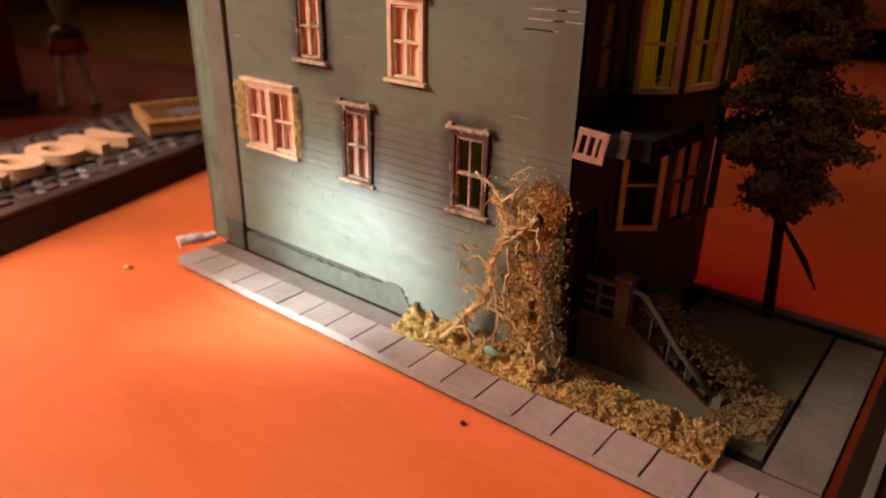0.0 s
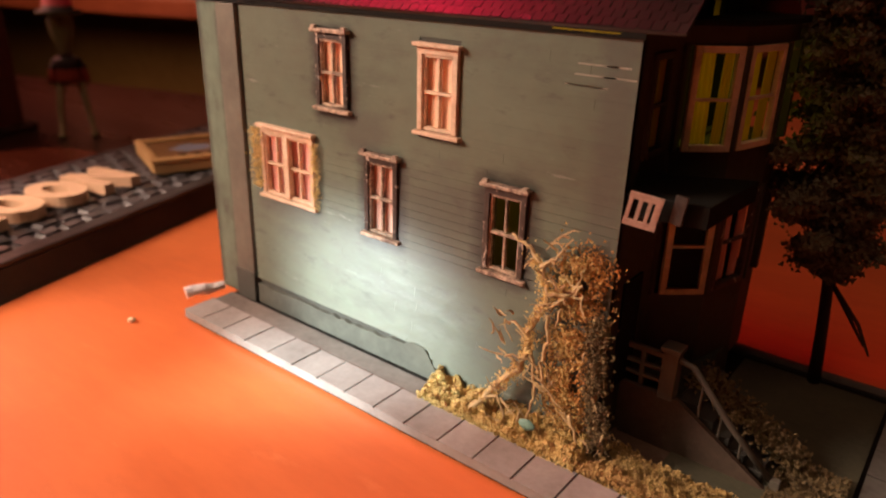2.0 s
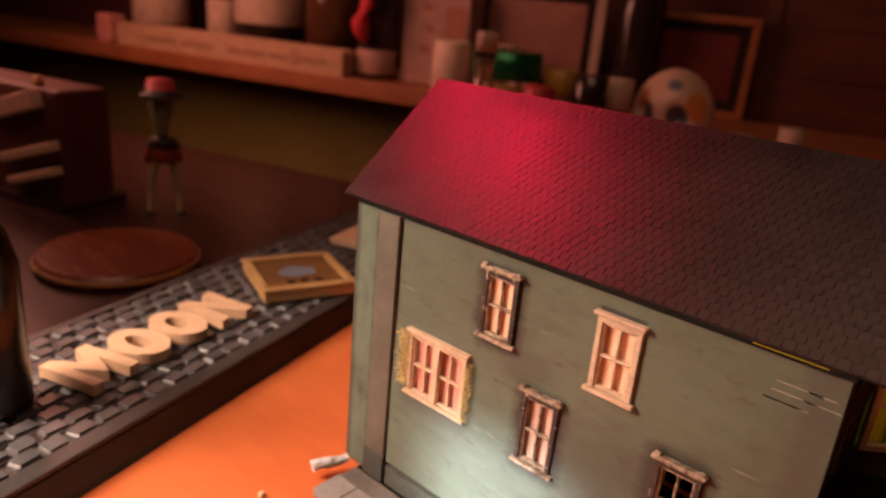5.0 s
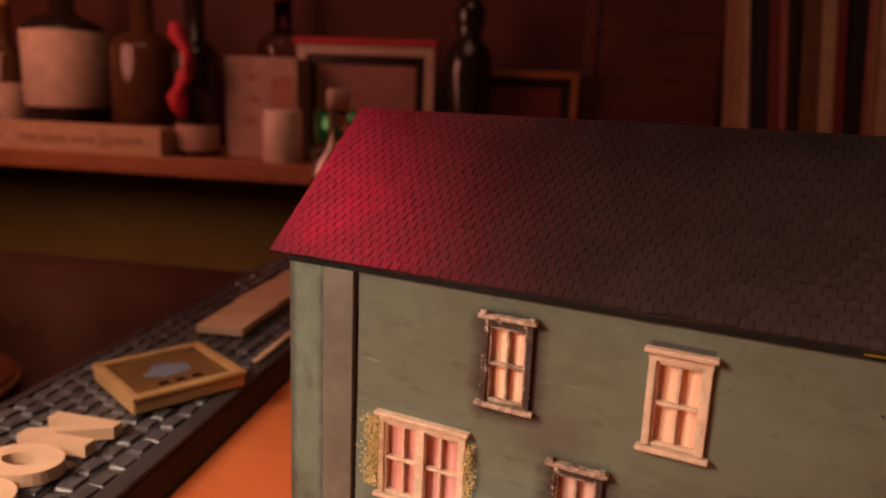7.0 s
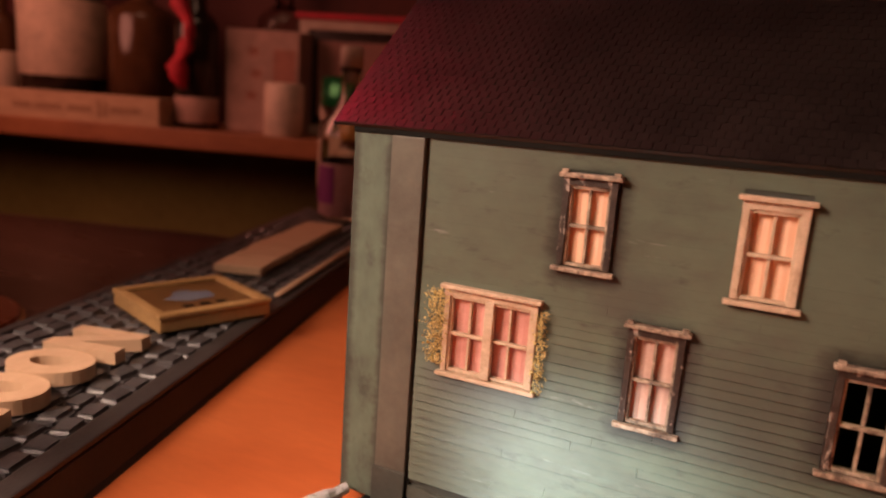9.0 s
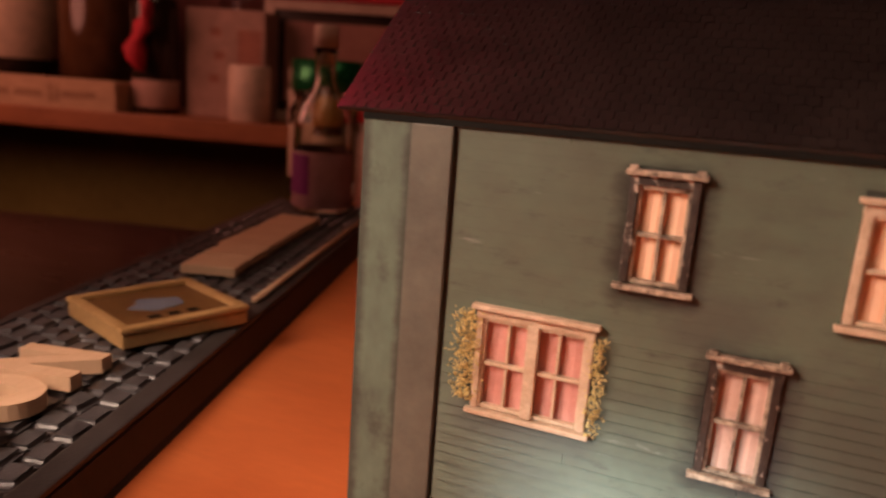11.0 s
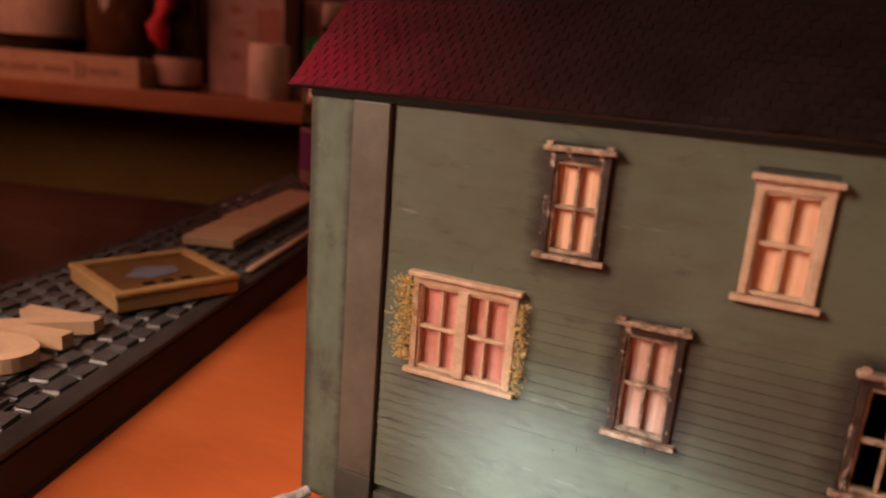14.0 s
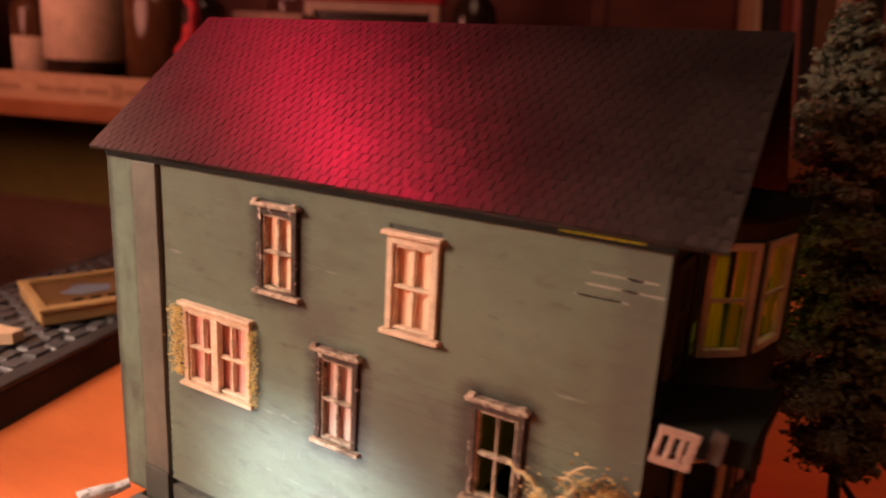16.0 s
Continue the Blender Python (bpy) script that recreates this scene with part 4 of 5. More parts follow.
tagged(part("wooden_rod", tube([desk_point(110, 6.5, 13), desk_point(200, 5.5, 13), desk_point(300, 4.0, 13)], [1.4, 1.4, 1.3], 8), LETTER, smooth=True), "thin pale wooden rod lying along the board edge", "rod")

GILT = paint("pale_gold_frame_wood", (0.58, 0.36, 0.15), (0.34, 0.19, 0.07), 0.5, 60, 500, 0.2)
PICTURE = paint("brown_picture_print", (0.22, 0.11, 0.035), (0.11, 0.05, 0.016), 0.45, 90, 500, 0.1)
BLUE = paint("dull_blue_print", (0.20, 0.22, 0.28), (0.12, 0.13, 0.18), 0.5, 120, 500, 0.1)
tile = thing("picture_tile", "small framed brown picture tile with a blue shape, lying flat", "picture", at=(-262, 68, 12.6))
T = Matrix.Translation((-262, 67, 12.6)) @ Matrix.Rotation(math.atan2(0.94, 0.34), 4, "Z")
part("backing", box(-23, 23, -22, 22, 0, 5.0, m=T, bevel=0.8), GILT, tile, "tan wooden block")
for a in (((-23.5, 23.5), (-22.5, -18.5)), ((-23.5, 23.5), (18.5, 22.5)), ((-23.5, -19.5), (-18.5, 18.5)), ((19.5, 23.5), (-18.5, 18.5))):
    part("frame_bar", box(*a[0], *a[1], 5.0, 7.2, m=T, bevel=0.8), GILT, tile)
part("print", box(-19.5, 19.5, -18.5, 18.5, 5.0, 5.6, m=T), PICTURE, tile, "brown print")
bm = prism([(9 * math.cos(a * 0.5236) * (1 + 0.25 * math.sin(a * 2.3)), 7.5 * math.sin(a * 0.5236) * (1 + 0.2 * math.cos(a * 1.7))) for a in range(12)], 5.6, 5.8, m=T @ Matrix.Translation((0, 1, 0)))
part("print_shape", bm, BLUE, tile, "dull blue shape")
for k in range(3):
    part("print_mark", box(-9 + k * 7, -5 + k * 7, -13, -10, 5.6, 5.75, m=T), BLACK, tile, "dark mark")

# dark bottle that stands on the near end of the board
post = thing("dark_bottle", "tall dark glass bottle standing on the black board", "bottle", at=(-229, -78, 12.4))
part("glass_body", lathe([(9, 0), (10.5, 1.5), (10.5, 52), (8, 62), (4, 70), (3.6, 88), (4.2, 88.5), (4.2, 92)], (-232, -80, 12.4)), paint("dark_bottle_glass", (0.02, 0.014, 0.010), (0.012, 0.009, 0.007), 0.2, 20, 200, 0.0), post, smooth=True)

# clear glass bottle with a purple label
jar = thing("glass_bottle", "small clear glass bottle with a purple label and pale stopper", "bottle", at=(-336, 297, 12.4))
JC = (-338, 297, 12.4)
part("glass_body", lathe([(17, 0), (19.5, 1.5), (20, 4), (20, 62), (17.5, 71), (9, 82), (6.8, 88), (6.8, 104), (8, 105), (8, 108), (5.4, 108), (5.3, 88), (7.6, 81), (16, 70), (18.4, 61), (18.4, 4), (0.3, 3)], JC, 32), glass("clear_glass", (0.93, 0.95, 0.90), 0.03), jar, smooth=True)
part("label", lathe([(20.25, 4), (20.3, 4.2), (20.3, 41), (20.25, 41.2)], JC, 32, close=False), paint("pale_mauve_label", (0.42, 0.24, 0.24), (0.26, 0.13, 0.14), 0.6, 40, 300, 0.1), jar, "pale mauve label", True)
bm = bmesh.new()
cols = []
for k in range(13):
    a = math.atan2(-0.90, -0.15) + radians(-52 + 5.6 * k)
    cols.append([bm.verts.new((JC[0] + r * math.cos(a), JC[1] + r * math.sin(a), JC[2] + z)) for r, z in ((20.35, 13), (20.7, 13), (20.7, 39), (20.35, 39))])
for p, q in zip(cols, cols[1:]):
    for k in range(4):
        bm.faces.new((p[k], q[k], q[(k + 1) % 4], p[(k + 1) % 4]))
part("printed_square", bm, paint("purple_print", (0.24, 0.025, 0.20), (0.15, 0.015, 0.12), 0.5, 60, 300, 0.1), jar, "purple printed square")
part("stopper", lathe([(5.0, 98), (5.0, 108.1), (8.2, 108.3), (8.2, 121), (7, 123)], JC, 20), paint("cork_white", (0.60, 0.46, 0.38), (0.42, 0.30, 0.24), 0.7, 80, 600, 0.3), jar, "pale stopper", True)

# ---- lower cabinet beside the desk, doll and disc on it ----
CABTOP = paint("dark_red_polished_wood", (0.042, 0.018, 0.012), (0.020, 0.009, 0.007), 0.30, 7, 90, 0.1, stretch=(1, 5, 1))
cabinet = thing("low_cabinet", "black low cabinet with a red-brown polished top beside the desk", "cabinet", at=tuple(desk_point(60, 400, -750)))
part("cabinet_body", box(-760, -100, -320, 425, -750, -43, m=DESK, bevel=3), BLACKWOOD, cabinet)
part("cabinet_top", box(-764, -98, -324, 428, -43, -35, m=DESK, bevel=2), CABTOP, cabinet, "dark red-brown polished top")
disc = thing("round_board", "glossy dark orange round wooden board", "round board", at=(-450, 62, -35))
DISC = paint("glossy_orange_wood", (0.20, 0.055, 0.018), (0.085, 0.022, 0.010), 0.25, 14, 120, 0.1, stretch=(1, 5, 1), clear=0.4)
part("disc", lathe([(50, 0), (52, 1.5), (52, 7), (50.5, 8.5)], (-452, 60, -35), 48), DISC, disc, smooth=False)
part("rim", lathe([(52.1, 2.5), (53.2, 3.2), (53.2, 5.6), (52.1, 6.4)], (-452, 60, -35), 48, close=False), GILT, disc, "tan rim")


def doll():
    """A thin standing skeleton-like doll with a hat, as one plain shape."""
    bms = []
    c = Vector((-540, 140, -35))
    side, face = Vector((0.47, 0.88, 0)), Vector((0.88, -0.47, 0))
    at = lambda a, b, z: c + (side * a * 0.85 + face * b + Vector((0, 0, z))) * 0.87
    for q in (-1, 1):
        bms.append(tube([at(17 * q, 4, 1), at(16 * q, 0, 4), at(13.5 * q, 1, 28), at(9 * q, 0, 58)], [4.0, 2.4, 2.7, 3.6], 9))
        bms.append(tube([at(9 * q, 0, 72), at(15 * q, 1, 64), at(17 * q, 4, 50)], [3.2, 2.8, 2.8], 8))
    bms.append(tube([at(0, 0, 50), at(0, 0, 57), at(0, 0, 66), at(0, 0, 72), at(0, 0, 75)], [9, 10, 8.5, 11, 5], 12))
    bms.append(tube([at(0, 4, 71), at(0, 5, 76), at(0, 4, 87), at(0, 2, 95), at(0, 1, 106), at(0, 0, 113)], [2.2, 4.2, 5.4, 8.5, 9.5, 6], 12))
    bms.append(tube([at(0, 0, 111), at(0, 0, 114), at(0, 0, 115), at(0, 0, 127)], [16, 16, 11, 10], 14))
    return merge(bms)


def banded(name, bands, rough=0.6):
    """Colours in level bands by height in metres, as the doll's clothes are."""
    m = bpy.data.materials.new(name)
    m.use_nodes = True
    nt = m.node_tree
    geo, sep, mapr, ramp = (nt.nodes.new(k) for k in ("ShaderNodeNewGeometry", "ShaderNodeSeparateXYZ", "ShaderNodeMapRange", "ShaderNodeValToRGB"))
    nt.links.new(geo.outputs["Position"], sep.inputs[0])
    nt.links.new(sep.outputs["Z"], mapr.inputs["Value"])
    mapr.inputs["From Min"].default_value, mapr.inputs["From Max"].default_value = -0.035, 0.078
    nt.links.new(mapr.outputs["Result"], ramp.inputs["Fac"])
    ramp.color_ramp.interpolation = "CONSTANT"
    while len(ramp.color_ramp.elements) < len(bands):
        ramp.color_ramp.elements.new(0.5)
    for e, (pos, col) in zip(ramp.color_ramp.elements, bands):
        e.position, e.color = pos, (*col, 1)
    nt.links.new(ramp.outputs["Color"], nt.nodes["Principled BSDF"].inputs["Base Color"])
    nt.nodes["Principled BSDF"].inputs["Roughness"].default_value = rough
    return m


DOLL = banded("painted_doll", [(0.0, (0.30, 0.28, 0.15)), (0.40, (0.32, 0.06, 0.035)), (0.49, (0.025, 0.02, 0.02)), (0.59, (0.20, 0.23, 0.10)), (0.865, (0.02, 0.02, 0.02)), (0.91, (0.42, 0.03, 0.045))])
tagged(part("doll", doll(), DOLL, smooth=True), "thin green-faced standing doll with a red hat", "doll")

stack = thing("slat_stand", "dark stand with pale wooden bars on the cabinet", "stand", at=tuple(desk_point(190, 405, -35)))
part("stand_body", box(-480, -334, 176, 225, -35, 62, m=DESK, bevel=5), DARKWOOD, stack)
part("stand_foot", box(-486, -328, 168, 232, -35, -28, m=DESK, bevel=2), BLACKWOOD, stack)
for px, pz, ln, hh, mat_ in ((-366, 10, 66, 8, CREAM), (-362, -9, 60, 7, CREAM), (-380, 46, 62, 15, PALE_PEACH)):
    mb = DESK @ Matrix.Translation((px, 171, pz)) @ Matrix.Rotation(radians(-17), 4, "Y")
    part("bar", box(-ln / 2, ln / 2, -5, 5, -hh / 2, hh / 2, m=mb, bevel=1.5), mat_, stack, "pale wooden bar")
part("knob", lathe([(0.5, 0), (4, 1), (4.5, 4), (3, 8), (0.5, 9)], desk_point(185, 366, 61.5), 14), GILT, stack, "yellow knob", True)

# ---- things on the desk behind the house ----
def simple_bottle(name, label, s, w, z0, r, h, neck_r, neck_h, body, cap=None, cap_h=0.0, band=None, group="bottles"):
    c = desk_point(s, w, z0)
    t = thing(name, label, "bottle" if name != "jar" else "jar", group, at=tuple(c))
    part("body", lathe([(r * 0.9, 0), (r, 1.2), (r, h * 0.86), (r * 0.85, h * 0.93), (neck_r, h), (neck_r, h + neck_h)], c), body, t, smooth=True)
    if cap is not None:
        part("cap", lathe([(neck_r + 0.8, h + neck_h - 2), (neck_r + 1.2, h + neck_h - 1.4), (neck_r + 1.2, h + neck_h + cap_h - 1), (neck_r * 0.9, h + neck_h + cap_h)], c), cap, t, smooth=True)
    if band is not None:
        part("label", lathe([(r + 0.2, h * band[0]), (r + 0.35, h * band[0] + 0.2), (r + 0.35, h * band[1] - 0.2), (r + 0.2, h * band[1])], c, close=False), band[2], t, smooth=True)
    return t


def plain(name, col, rough=0.5, metal=0.0):
    return paint(name, col, tuple(v * 0.6 for v in col), rough, 60, 500, 0.1, metal)


GREENLID = plain("metallic_green_lid", (0.02, 0.22, 0.07), 0.25, 0.6)
AMBER = plain("amber_cap", (0.55, 0.30, 0.07), 0.4)
REDCAP = plain("red_cap", (0.50, 0.03, 0.03), 0.4)
YELLOWCAP = plain("mustard_cap", (0.55, 0.33, 0.04), 0.4)
OFFWHITE = plain("off_white_plastic", (0.62, 0.46, 0.36), 0.5)
PAPER = plain("cream_paper_label", (0.66, 0.50, 0.36), 0.8)
FADED_LABEL = plain("faded_pinkish_label", (0.48, 0.30, 0.24), 0.8)
CANDLE_WAX = plain("ivory_wax", (0.80, 0.62, 0.48), 0.5)
SMOKE = plain("dark_bottle", (0.035, 0.022, 0.016), 0.15)
BROWNGLASS = plain("brown_bottle", (0.10, 0.045, 0.02), 0.15)
RIBBON = plain("red_ribbon_cloth", (0.55, 0.02, 0.04), 0.7)
CLEAR = glass("clear_glass", (0.93, 0.95, 0.90), 0.03)

simple_bottle("jar", "clear glass jar with a shiny metallic green lid", 455, 72, 0, 34, 88, 32, 4, CLEAR, GREENLID, 24, (0.2, 0.7, PAPER), "jars behind the house")
simple_bottle("paint_bottle", "small bottle with an amber cap", 425, 63, 0, 17, 58, 16, 4, BROWNGLASS, AMBER, 24, (0.2, 0.8, PAPER), "small bottles behind the house")
simple_bottle("paint_bottle", "small bottle with a red cap", 428, 28, 0, 14, 66, 13, 4, OFFWHITE, REDCAP, 20, None, "small bottles behind the house")
simple_bottle("paint_bottle", "small bottle with a mustard yellow cap", 462, 20, 0, 15, 78, 14, 4, OFFWHITE, YELLOWCAP, 22, None, "small bottles behind the house")
simple_bottle("paint_bottle", "small bottle with a black cap", 440, -15, 0, 15, 64, 14, 4, PAPER, SMOKE, 36, None, "small bottles behind the house")
simple_bottle("paint_bottle", "small bottle with a rounded off-white cap", 470, -33, 0, 14, 72, 12, 4, SMOKE, OFFWHITE, 26, None, "small bottles behind the house")
simple_bottle("paint_bottle", "small bottle with a square off-white cap", 480, -142, 0, 13, 40, 12, 4, OFFWHITE, PAPER, 22, None, "small bottles behind the house")
simple_bottle("dropper_bottle", "small pale bottle with a tall rounded stopper", 480, -183, 0, 15, 46, 9, 8, OFFWHITE, OFFWHITE, 24, None, "small bottles behind the house")


def skull():
    """A painted sugar skull, as one plain rounded shape."""
    c = desk_point(500, -80, 0)
    side, face = -DW, -DS
    bm = bmesh.new()
    bmesh.ops.create_uvsphere(bm, u_segments=40, v_segments=28, radius=1)
    for v in bm.verts:
        x, y, z = v.co.x, v.co.y, v.co.z
        fx = 37 * (1 - 0.24 * max(0, -z) ** 1.2)
        q = Vector((x * fx, y * 45, z * (45 if z > 0 else 62)))
        if y < 0:
            for ex in (-21, 9):
                d = math.hypot(q.x - ex, q.z - 6)
                if d < 11:
                    q.y += 12 * (1 - (d / 11) ** 2)
            d = math.hypot((q.x + 6) * 1.3, q.z + 9)
            if d < 7:
                q.y += 6 * (1 - (d / 7) ** 2)
            if -48 < q.z < -32:
                q.y += 1.2 * math.sin(q.x * 0.9)
        v.co = c + side * q.x - face * q.y + Vector((0, 0, 70 + q.z))
        if v.co.z < 8:
            v.co.z = 8 - (8 - v.co.z) * 0.05
        v.co.z = max(v.co.z, 0) if v.co.z > 9 else v.co.z - 8 if v.co.z >= 8 else max(0, v.co.z - 8)
    return bm


def skull_paint():
    m = paint("painted_ceramic_skull", (0.72, 0.54, 0.42), (0.60, 0.40, 0.30), 0.35, 25, 300, 0.05)
    nt = m.node_tree
    bsdf = nt.nodes["Principled BSDF"]
    base = bsdf.inputs["Base Color"].links[0].from_socket
    spots = [(-21, 6, 4.5, (0.11, 0.10, 0.15)), (9, 6, 4.5, (0.11, 0.10, 0.15)), (-6, -9, 0.5, (0.12, 0.05, 0.05)), (3, 38, 5, (0.16, 0.18, 0.26)), (33, 20, 13, (0.70, 0.28, 0.08)), (-33, 22, 10, (0.70, 0.30, 0.10))]
    c = desk_point(500, -80, 0)
    geo = nt.nodes.new("ShaderNodeNewGeometry")
    last = base
    for a, z, r, col in spots:
        p = (c - DW * a - DS * 36 + Vector((0, 0, 70 + z))) * MM
        d = nt.nodes.new("ShaderNodeVectorMath")
        d.operation = "DISTANCE"
        nt.links.new(geo.outputs["Position"], d.inputs[0])
        d.inputs[1].default_value = p
        mr = nt.nodes.new("ShaderNodeMapRange")
        mr.inputs["From Min"].default_value, mr.inputs["From Max"].default_value = (r + 7) * MM, (r + 4) * MM
        nt.links.new(d.outputs["Value"], mr.inputs["Value"])
        mix = nt.nodes.new("ShaderNodeMix")
        mix.data_type = "RGBA"
        nt.links.new(mr.outputs["Result"], mix.inputs["Factor"])
        nt.links.new(last, mix.inputs["A"])
        mix.inputs["B"].default_value = (*col, 1)
        last = mix.outputs["Result"]
    nt.links.new(last, bsdf.inputs["Base Color"])
    return m


tagged(part("sugar_skull", skull(), skull_paint(), smooth=True), "painted ceramic sugar skull with blue eye sockets", "skull")

# ---- things on the wall shelf ----
SZ = 47
crate = thing("wooden_crate", "long whitewashed wooden box with faded dark script", "box", at=tuple(desk_point(620, 550, SZ)))
CRATE = paint("whitewashed_box_wood", (0.52, 0.34, 0.20), (0.34, 0.20, 0.11), 0.7, 30, 300, 0.2, stretch=(1, 3, 3))
part("front_board", box(-762, -354, 602, 608, SZ, SZ + 33, m=DESK, bevel=1), CRATE, crate)
part("back_board", box(-762, -354, 634, 640, SZ, SZ + 33, m=DESK, bevel=1), CRATE, crate)
for xe in (-762, -360):
    part("end_board", box(xe, xe + 6, 608, 634, SZ, SZ + 33, m=DESK, bevel=1), CRATE, crate)
for a, b, z0, z1 in ((-545, -520, 12, 19), (-515, -480, 12, 19), (-472, -440, 12, 19), (-432, -428, 6, 27), (-424, -420, 8, 25), (-416, -378, 13, 20), (-700, -640, 12, 19), (-630, -570, 12, 19)):
    part("faded_mark", box(a, b, 601.2, 602, SZ + z0, SZ + z1, m=DESK), paint("faded_brown_print", (0.34, 0.20, 0.11), (0.24, 0.13, 0.07), 0.8, 60, 400, 0.1), crate)
PINKWAX = plain("pink_wax", (0.70, 0.28, 0.24), 0.5)
candle2 = thing("pink_candle", "short pink wax block candle on the shelf", "candle", at=tuple(desk_point(618, 792, SZ)))
part("wax", box(-808, -776, 604, 634, SZ, SZ + 42, m=DESK, bevel=4), PINKWAX, candle2)
part("wick", tube([desk_point(619, 792, SZ + 41), desk_point(619, 792, SZ + 47)], [0.8, 0.6], 6), BLACK, candle2)
candle = thing("white_candle", "plain off-white pillar candle at the shelf edge", "candle", at=tuple(desk_point(628, 211, SZ)))
part("wax", lathe([(22, 0), (23, 1.5), (23, 58), (21.5, 61), (19, 61.5), (17, 57)], desk_point(628, 211, SZ)), CANDLE_WAX, candle, smooth=True)
part("wick", tube([desk_point(628, 211, SZ + 56), desk_point(628, 211, SZ + 63)], [0.8, 0.6], 6), BLACK, candle)

simple_bottle("liquor_bottle", "dark liquor bottle with a large cream label", 690, 540, SZ, 52, 170, 15, 60, SMOKE, SMOKE, 20, (0.30, 0.86, PAPER), "bottles on the shelf")
simple_bottle("decanter", "clear glass decanter with a dark liquid and bright rim", 695, 430, SZ, 42, 150, 14, 45, BROWNGLASS, OFFWHITE, 14, None, "bottles on the shelf")
simple_bottle("liquor_bottle", "dark bottle with a red cloth ribbon and white label", 650, 332, SZ, 26, 140, 12, 60, SMOKE, REDCAP, 24, (0.05, 0.27, FADED_LABEL), "bottles on the shelf")
simple_bottle("liquor_bottle", "amber bottle with a small pale label", 700, 640, SZ, 24, 130, 10, 50, BROWNGLASS, AMBER, 16, (0.2, 0.6, PAPER), "bottles on the shelf")
simple_bottle("liquor_bottle", "dark bottle with a cream label at the shelf's far part", 700, 770, SZ, 44, 160, 14, 55, SMOKE, SMOKE, 20, (0.2, 0.7, PAPER), "bottles on the shelf")
rib = thing("red_ribbon", "twisted red cloth ribbon hanging down a bottle", "ribbon", at=tuple(desk_point(650, 335, SZ + 60)))
pts = [desk_point(612 + 4 * math.sin(k), 328 + 10 * math.sin(k * 0.9), SZ + 48 + k * 12) for k in range(10)]
part("cloth", tube(pts, [4, 11, 13, 6, 10, 7, 6, 8, 11, 5], 8), RIBBON, rib, smooth=True)
FADED_RED = plain("faded_red_print", (0.40, 0.17, 0.12), 0.8)
carton = thing("bottle_carton", "white printed carton with faded red marks", "carton", at=tuple(desk_point(700, 252, SZ)))
part("carton_body", box(-300, -206, 660, 730, SZ, SZ + 122, m=DESK, bevel=1.5), FADED_LABEL, carton)
for k, (a, zz) in enumerate(((-270, 92), (-266, 66), (-272, 40))):
    part("printed_mark", box(a, a + 12, 659.3, 660, SZ + zz, SZ + zz + 9, m=DESK), FADED_RED, carton)
part("printed_panel", box(-238, -210, 659.4, 660, SZ + 20, SZ + 100, m=DESK), FADED_RED, carton)
simple_bottle("round_flask", "round clear flask with a red glint behind the carton", 752, 262, SZ, 34, 160, 12, 40, CLEAR, REDCAP, 14, None, "bottles on the shelf")
simple_bottle("white_pot", "small white lidded pot beside the picture frame", 640, 150, SZ, 20, 46, 18, 3, OFFWHITE, OFFWHITE, 14, None, "jars on the shelf")


def picture_frame(label, x0, x1, y, z0, z1, bar, mat_, inner, lean=0.0):
    t = thing("framed_picture", label, "framed picture", at=tuple(desk_point(y, -(x0 + x1) / 2, z0)))
    part("frame_side", box(x0, x0 + bar, y, y + 12, z0, z1, m=DESK, bevel=1.2), mat_, t)
    part("frame_side", box(x1 - bar, x1, y, y + 12, z0, z1, m=DESK, bevel=1.2), mat_, t)
    part("frame_top", box(x0 + bar, x1 - bar, y, y + 12, z1 - bar, z1, m=DESK, bevel=1.2), mat_, t)
    part("frame_bottom", box(x0 + bar, x1 - bar, y, y + 12, z0, z0 + bar, m=DESK, bevel=1.2), mat_, t)
    part("mount", box(x0 + bar, x1 - bar, y + 6, y + 8, z0 + bar, z1 - bar, m=DESK), BLACKWOOD, t, "dark mount")
    part("picture", box(x0 + bar + 12, x1 - bar - 12, y + 4.6, y + 6, z0 + bar + 12, z1 - bar - 12, m=DESK), inner, t, "faded picture")
    return t


FADED = paint("faded_pink_print", (0.34, 0.16, 0.12), (0.20, 0.08, 0.06), 0.5, 14, 120, 0.0)
DARKRED = paint("dark_red_print", (0.16, 0.02, 0.015), (0.08, 0.012, 0.01), 0.5, 14, 120, 0.0)
picture_frame("pale grey wooden frame with a faded pink picture", -222, -46, 700, SZ, 188, 12, paint("pale_grey_frame", (0.50, 0.38, 0.30), (0.34, 0.24, 0.18), 0.5, 40, 400, 0.1), FADED)
tagged(part("red_cloth", box(-226, -42, 696, 716, 188.5, 196, m=DESK, bevel=2), RIBBON), "folded dark red cloth on top of the picture frame", "cloth")
picture_frame("brown wooden frame with a dark red picture", -4, 128, 745, SZ, 166, 9, SHELFWOOD, DARKRED)
fig = lathe([(30, 0), (32, 6), (24, 60), (30, 110), (26, 140), (14, 156), (17, 170), (19, 186), (12, 200), (4, 206)], desk_point(724, 8, SZ), 20)
tagged(part("figurine", fig, SMOKE, smooth=True), "black draped figurine standing beside the frames", "figurine")
panel = thing("leaning_panel", "dark red-brown boarded wooden panel leaning on the wall", "panel", at=tuple(desk_point(776, -215, SZ)))
for k in range(5):
    part("plank", box(130, 300, 770, 781 + (k % 2), SZ + 56.6 * k, SZ + 56.6 * k + 55.6, m=DESK, bevel=1.2), DARKWOOD, panel)
for xe in (138, 286):
    part("batten", box(xe, xe + 8, 767, 770, SZ, SZ + 282, m=DESK, bevel=0.8), DARKWOOD, panel)
brng = random.Random(15)
x = 312
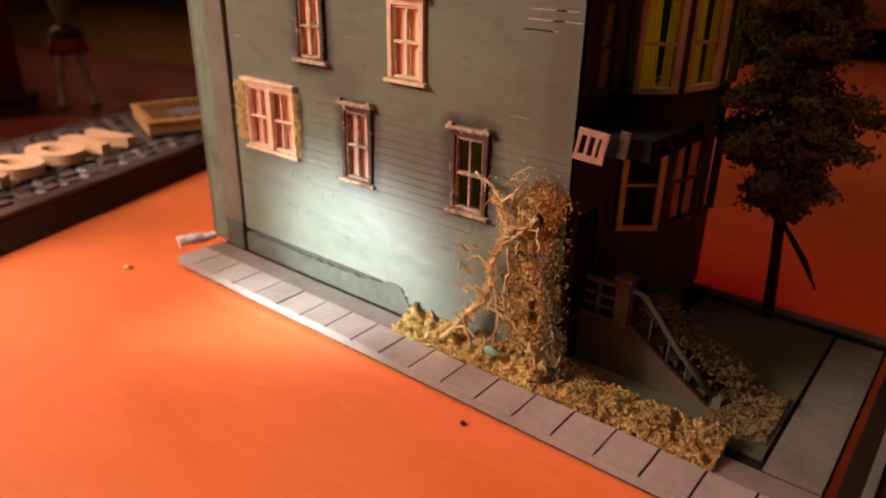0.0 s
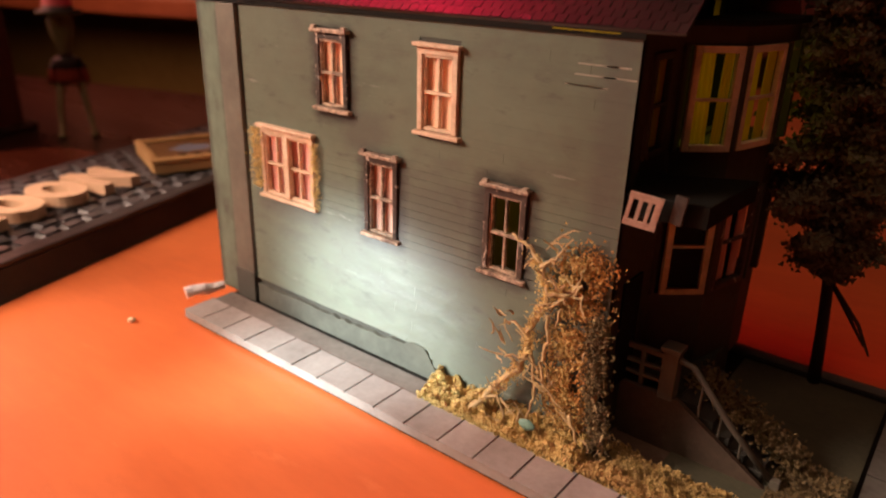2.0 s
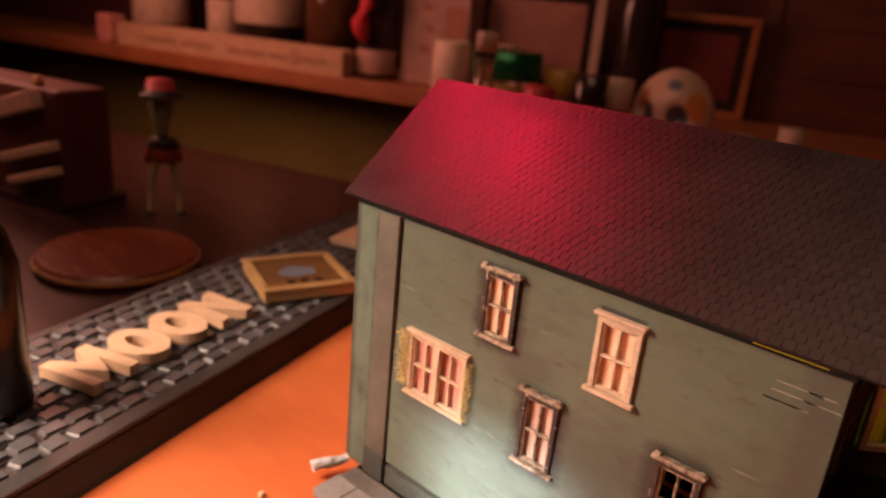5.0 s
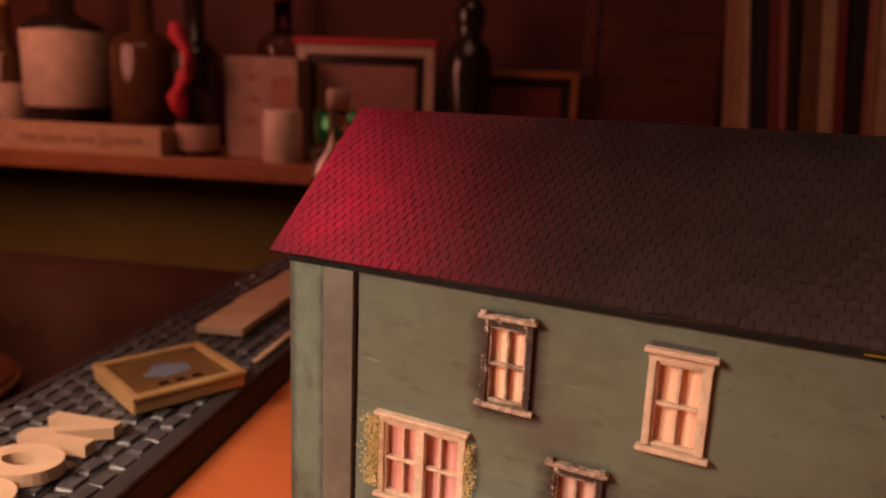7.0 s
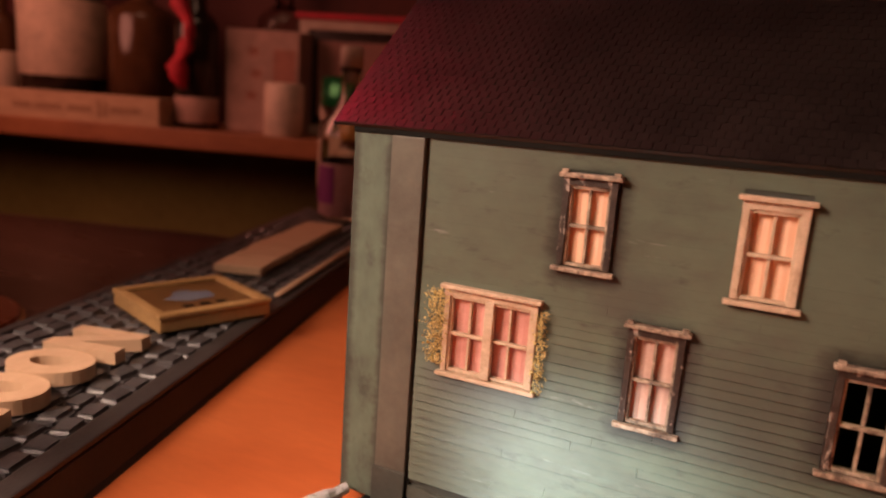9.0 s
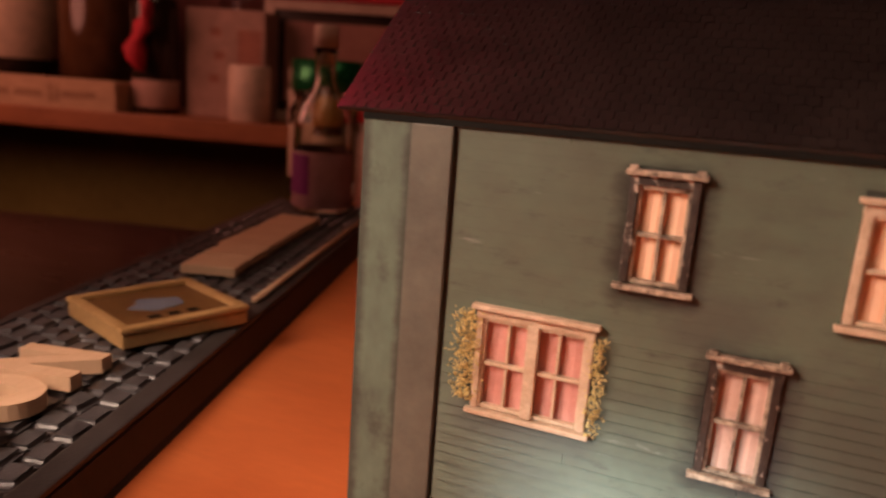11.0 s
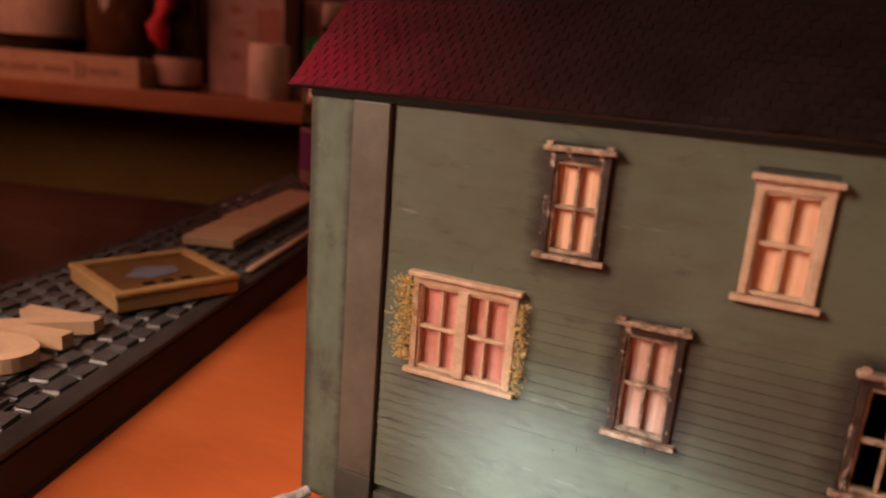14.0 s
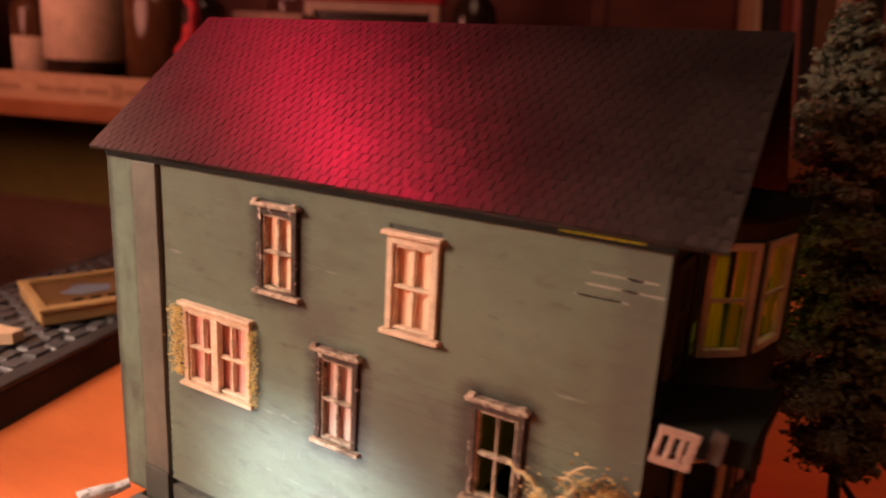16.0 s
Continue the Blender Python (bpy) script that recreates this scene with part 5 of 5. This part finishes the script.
BOOKS = [plain("book_%s" % n, col, 0.6) for n, col in (("tan", (0.50, 0.30, 0.17)), ("cream", (0.62, 0.44, 0.30)), ("black", (0.02, 0.017, 0.015)), ("maroon", (0.22, 0.04, 0.03)), ("pink", (0.45, 0.16, 0.14)), ("brown", (0.20, 0.10, 0.05)))]
NAMES = ("tan", "cream", "black", "maroon", "pink", "brown")
n_book = 0
while x < 620:
    w = brng.choice((6, 8, 11, 15, 19))
    k = (0, 1, 2, 2, 3, 4, 2, 5, 1, 3, 2, 4)[n_book % 12]
    n_book += 1
    h = brng.uniform(225, 262)
    m = DESK @ Matrix.Translation((x, 0, SZ)) @ Matrix.Rotation(radians(-5.5 + brng.uniform(-1, 1)), 4, "Y")
    bk = thing("book", "tall thin %s book leaning in a row on the shelf" % NAMES[k], "book", "row of tall books", at=tuple(DESK @ Vector((x, 740, SZ))))
    part("cover", box(0, w, 700, 790, 1.5, h, m=m, bevel=min(1.2, w * 0.2)), BOOKS[k], bk)
    part("pages", box(1, w - 1, 703, 789, h, h + 1.5, m=m), PAPER, bk, "pale paper edge")
    x += w + 1.0

# ---- roof shingles, last ----
grng = random.Random(61)


def shingle_bm():
    bm = bmesh.new()
    v = [bm.verts.new(p) for p in ((-1.22, 0, 0.02), (1.22, 0, 0.02), (1.22, -2.5, 0.02), (-1.22, -2.5, 0.02), (-1.2, 0, 0.12), (1.2, 0, 0.12), (1.1, -2.35, 0.20), (0.5, -2.6, 0.21), (-0.5, -2.6, 0.21), (-1.1, -2.35, 0.20))]
    for f in ((4, 9, 8, 7, 6, 5), (0, 3, 9, 4), (1, 5, 6, 2), (3, 2, 6, 7, 8, 9)):
        bm.faces.new([v[i] for i in f])
    return bm


sh = plain_mesh("shingle", shingle_bm(), SHINGLE)
for p in sh.polygons:
    p.use_smooth = False
vs, fs = [], []
base_v = [v.co.copy() for v in sh.vertices]
base_f = [tuple(p.vertices) for p in sh.polygons]
rows = int(LEN / 2.35)
count = 0
for j in range(rows):
    y = -j * 2.35
    off = 1.25 if j % 2 else 0.0
    n = int((RX1 - RX0 - off) / 2.5)
    for i in range(n):
        x = RX0 + off + 1.25 + i * 2.5
        m = ROOF @ Matrix.Translation((x + grng.uniform(-0.05, 0.05), y, grng.uniform(-0.03, 0.03))) @ Matrix.Rotation(grng.uniform(-0.008, 0.008), 4, "Y") @ Matrix.Rotation(grng.uniform(-0.012, 0.012), 4, "X")
        mm = Matrix.Scale(MM, 4) @ m @ Matrix.Scale(1 / MM, 4)
        if -98 < x < -63 and count < 300 and j < 21:
            ob = new("shingle", sh)
            ob.parent = front_roof
            ob.matrix_local = Matrix.Translation(-Vector(house.location)) @ mm
            count += 1
        else:
            b0 = len(vs)
            vs += [tuple(mm @ co - Vector(house.location)) for co in base_v]
            fs += [tuple(b0 + q for q in f) for f in base_f]
me = bpy.data.meshes.new("shingles")
me.from_pydata(vs, [], fs)
me.materials.append(SHINGLE)
ob = tagged(new("shingles", me), kind="stuff")
ob.parent = front_roof
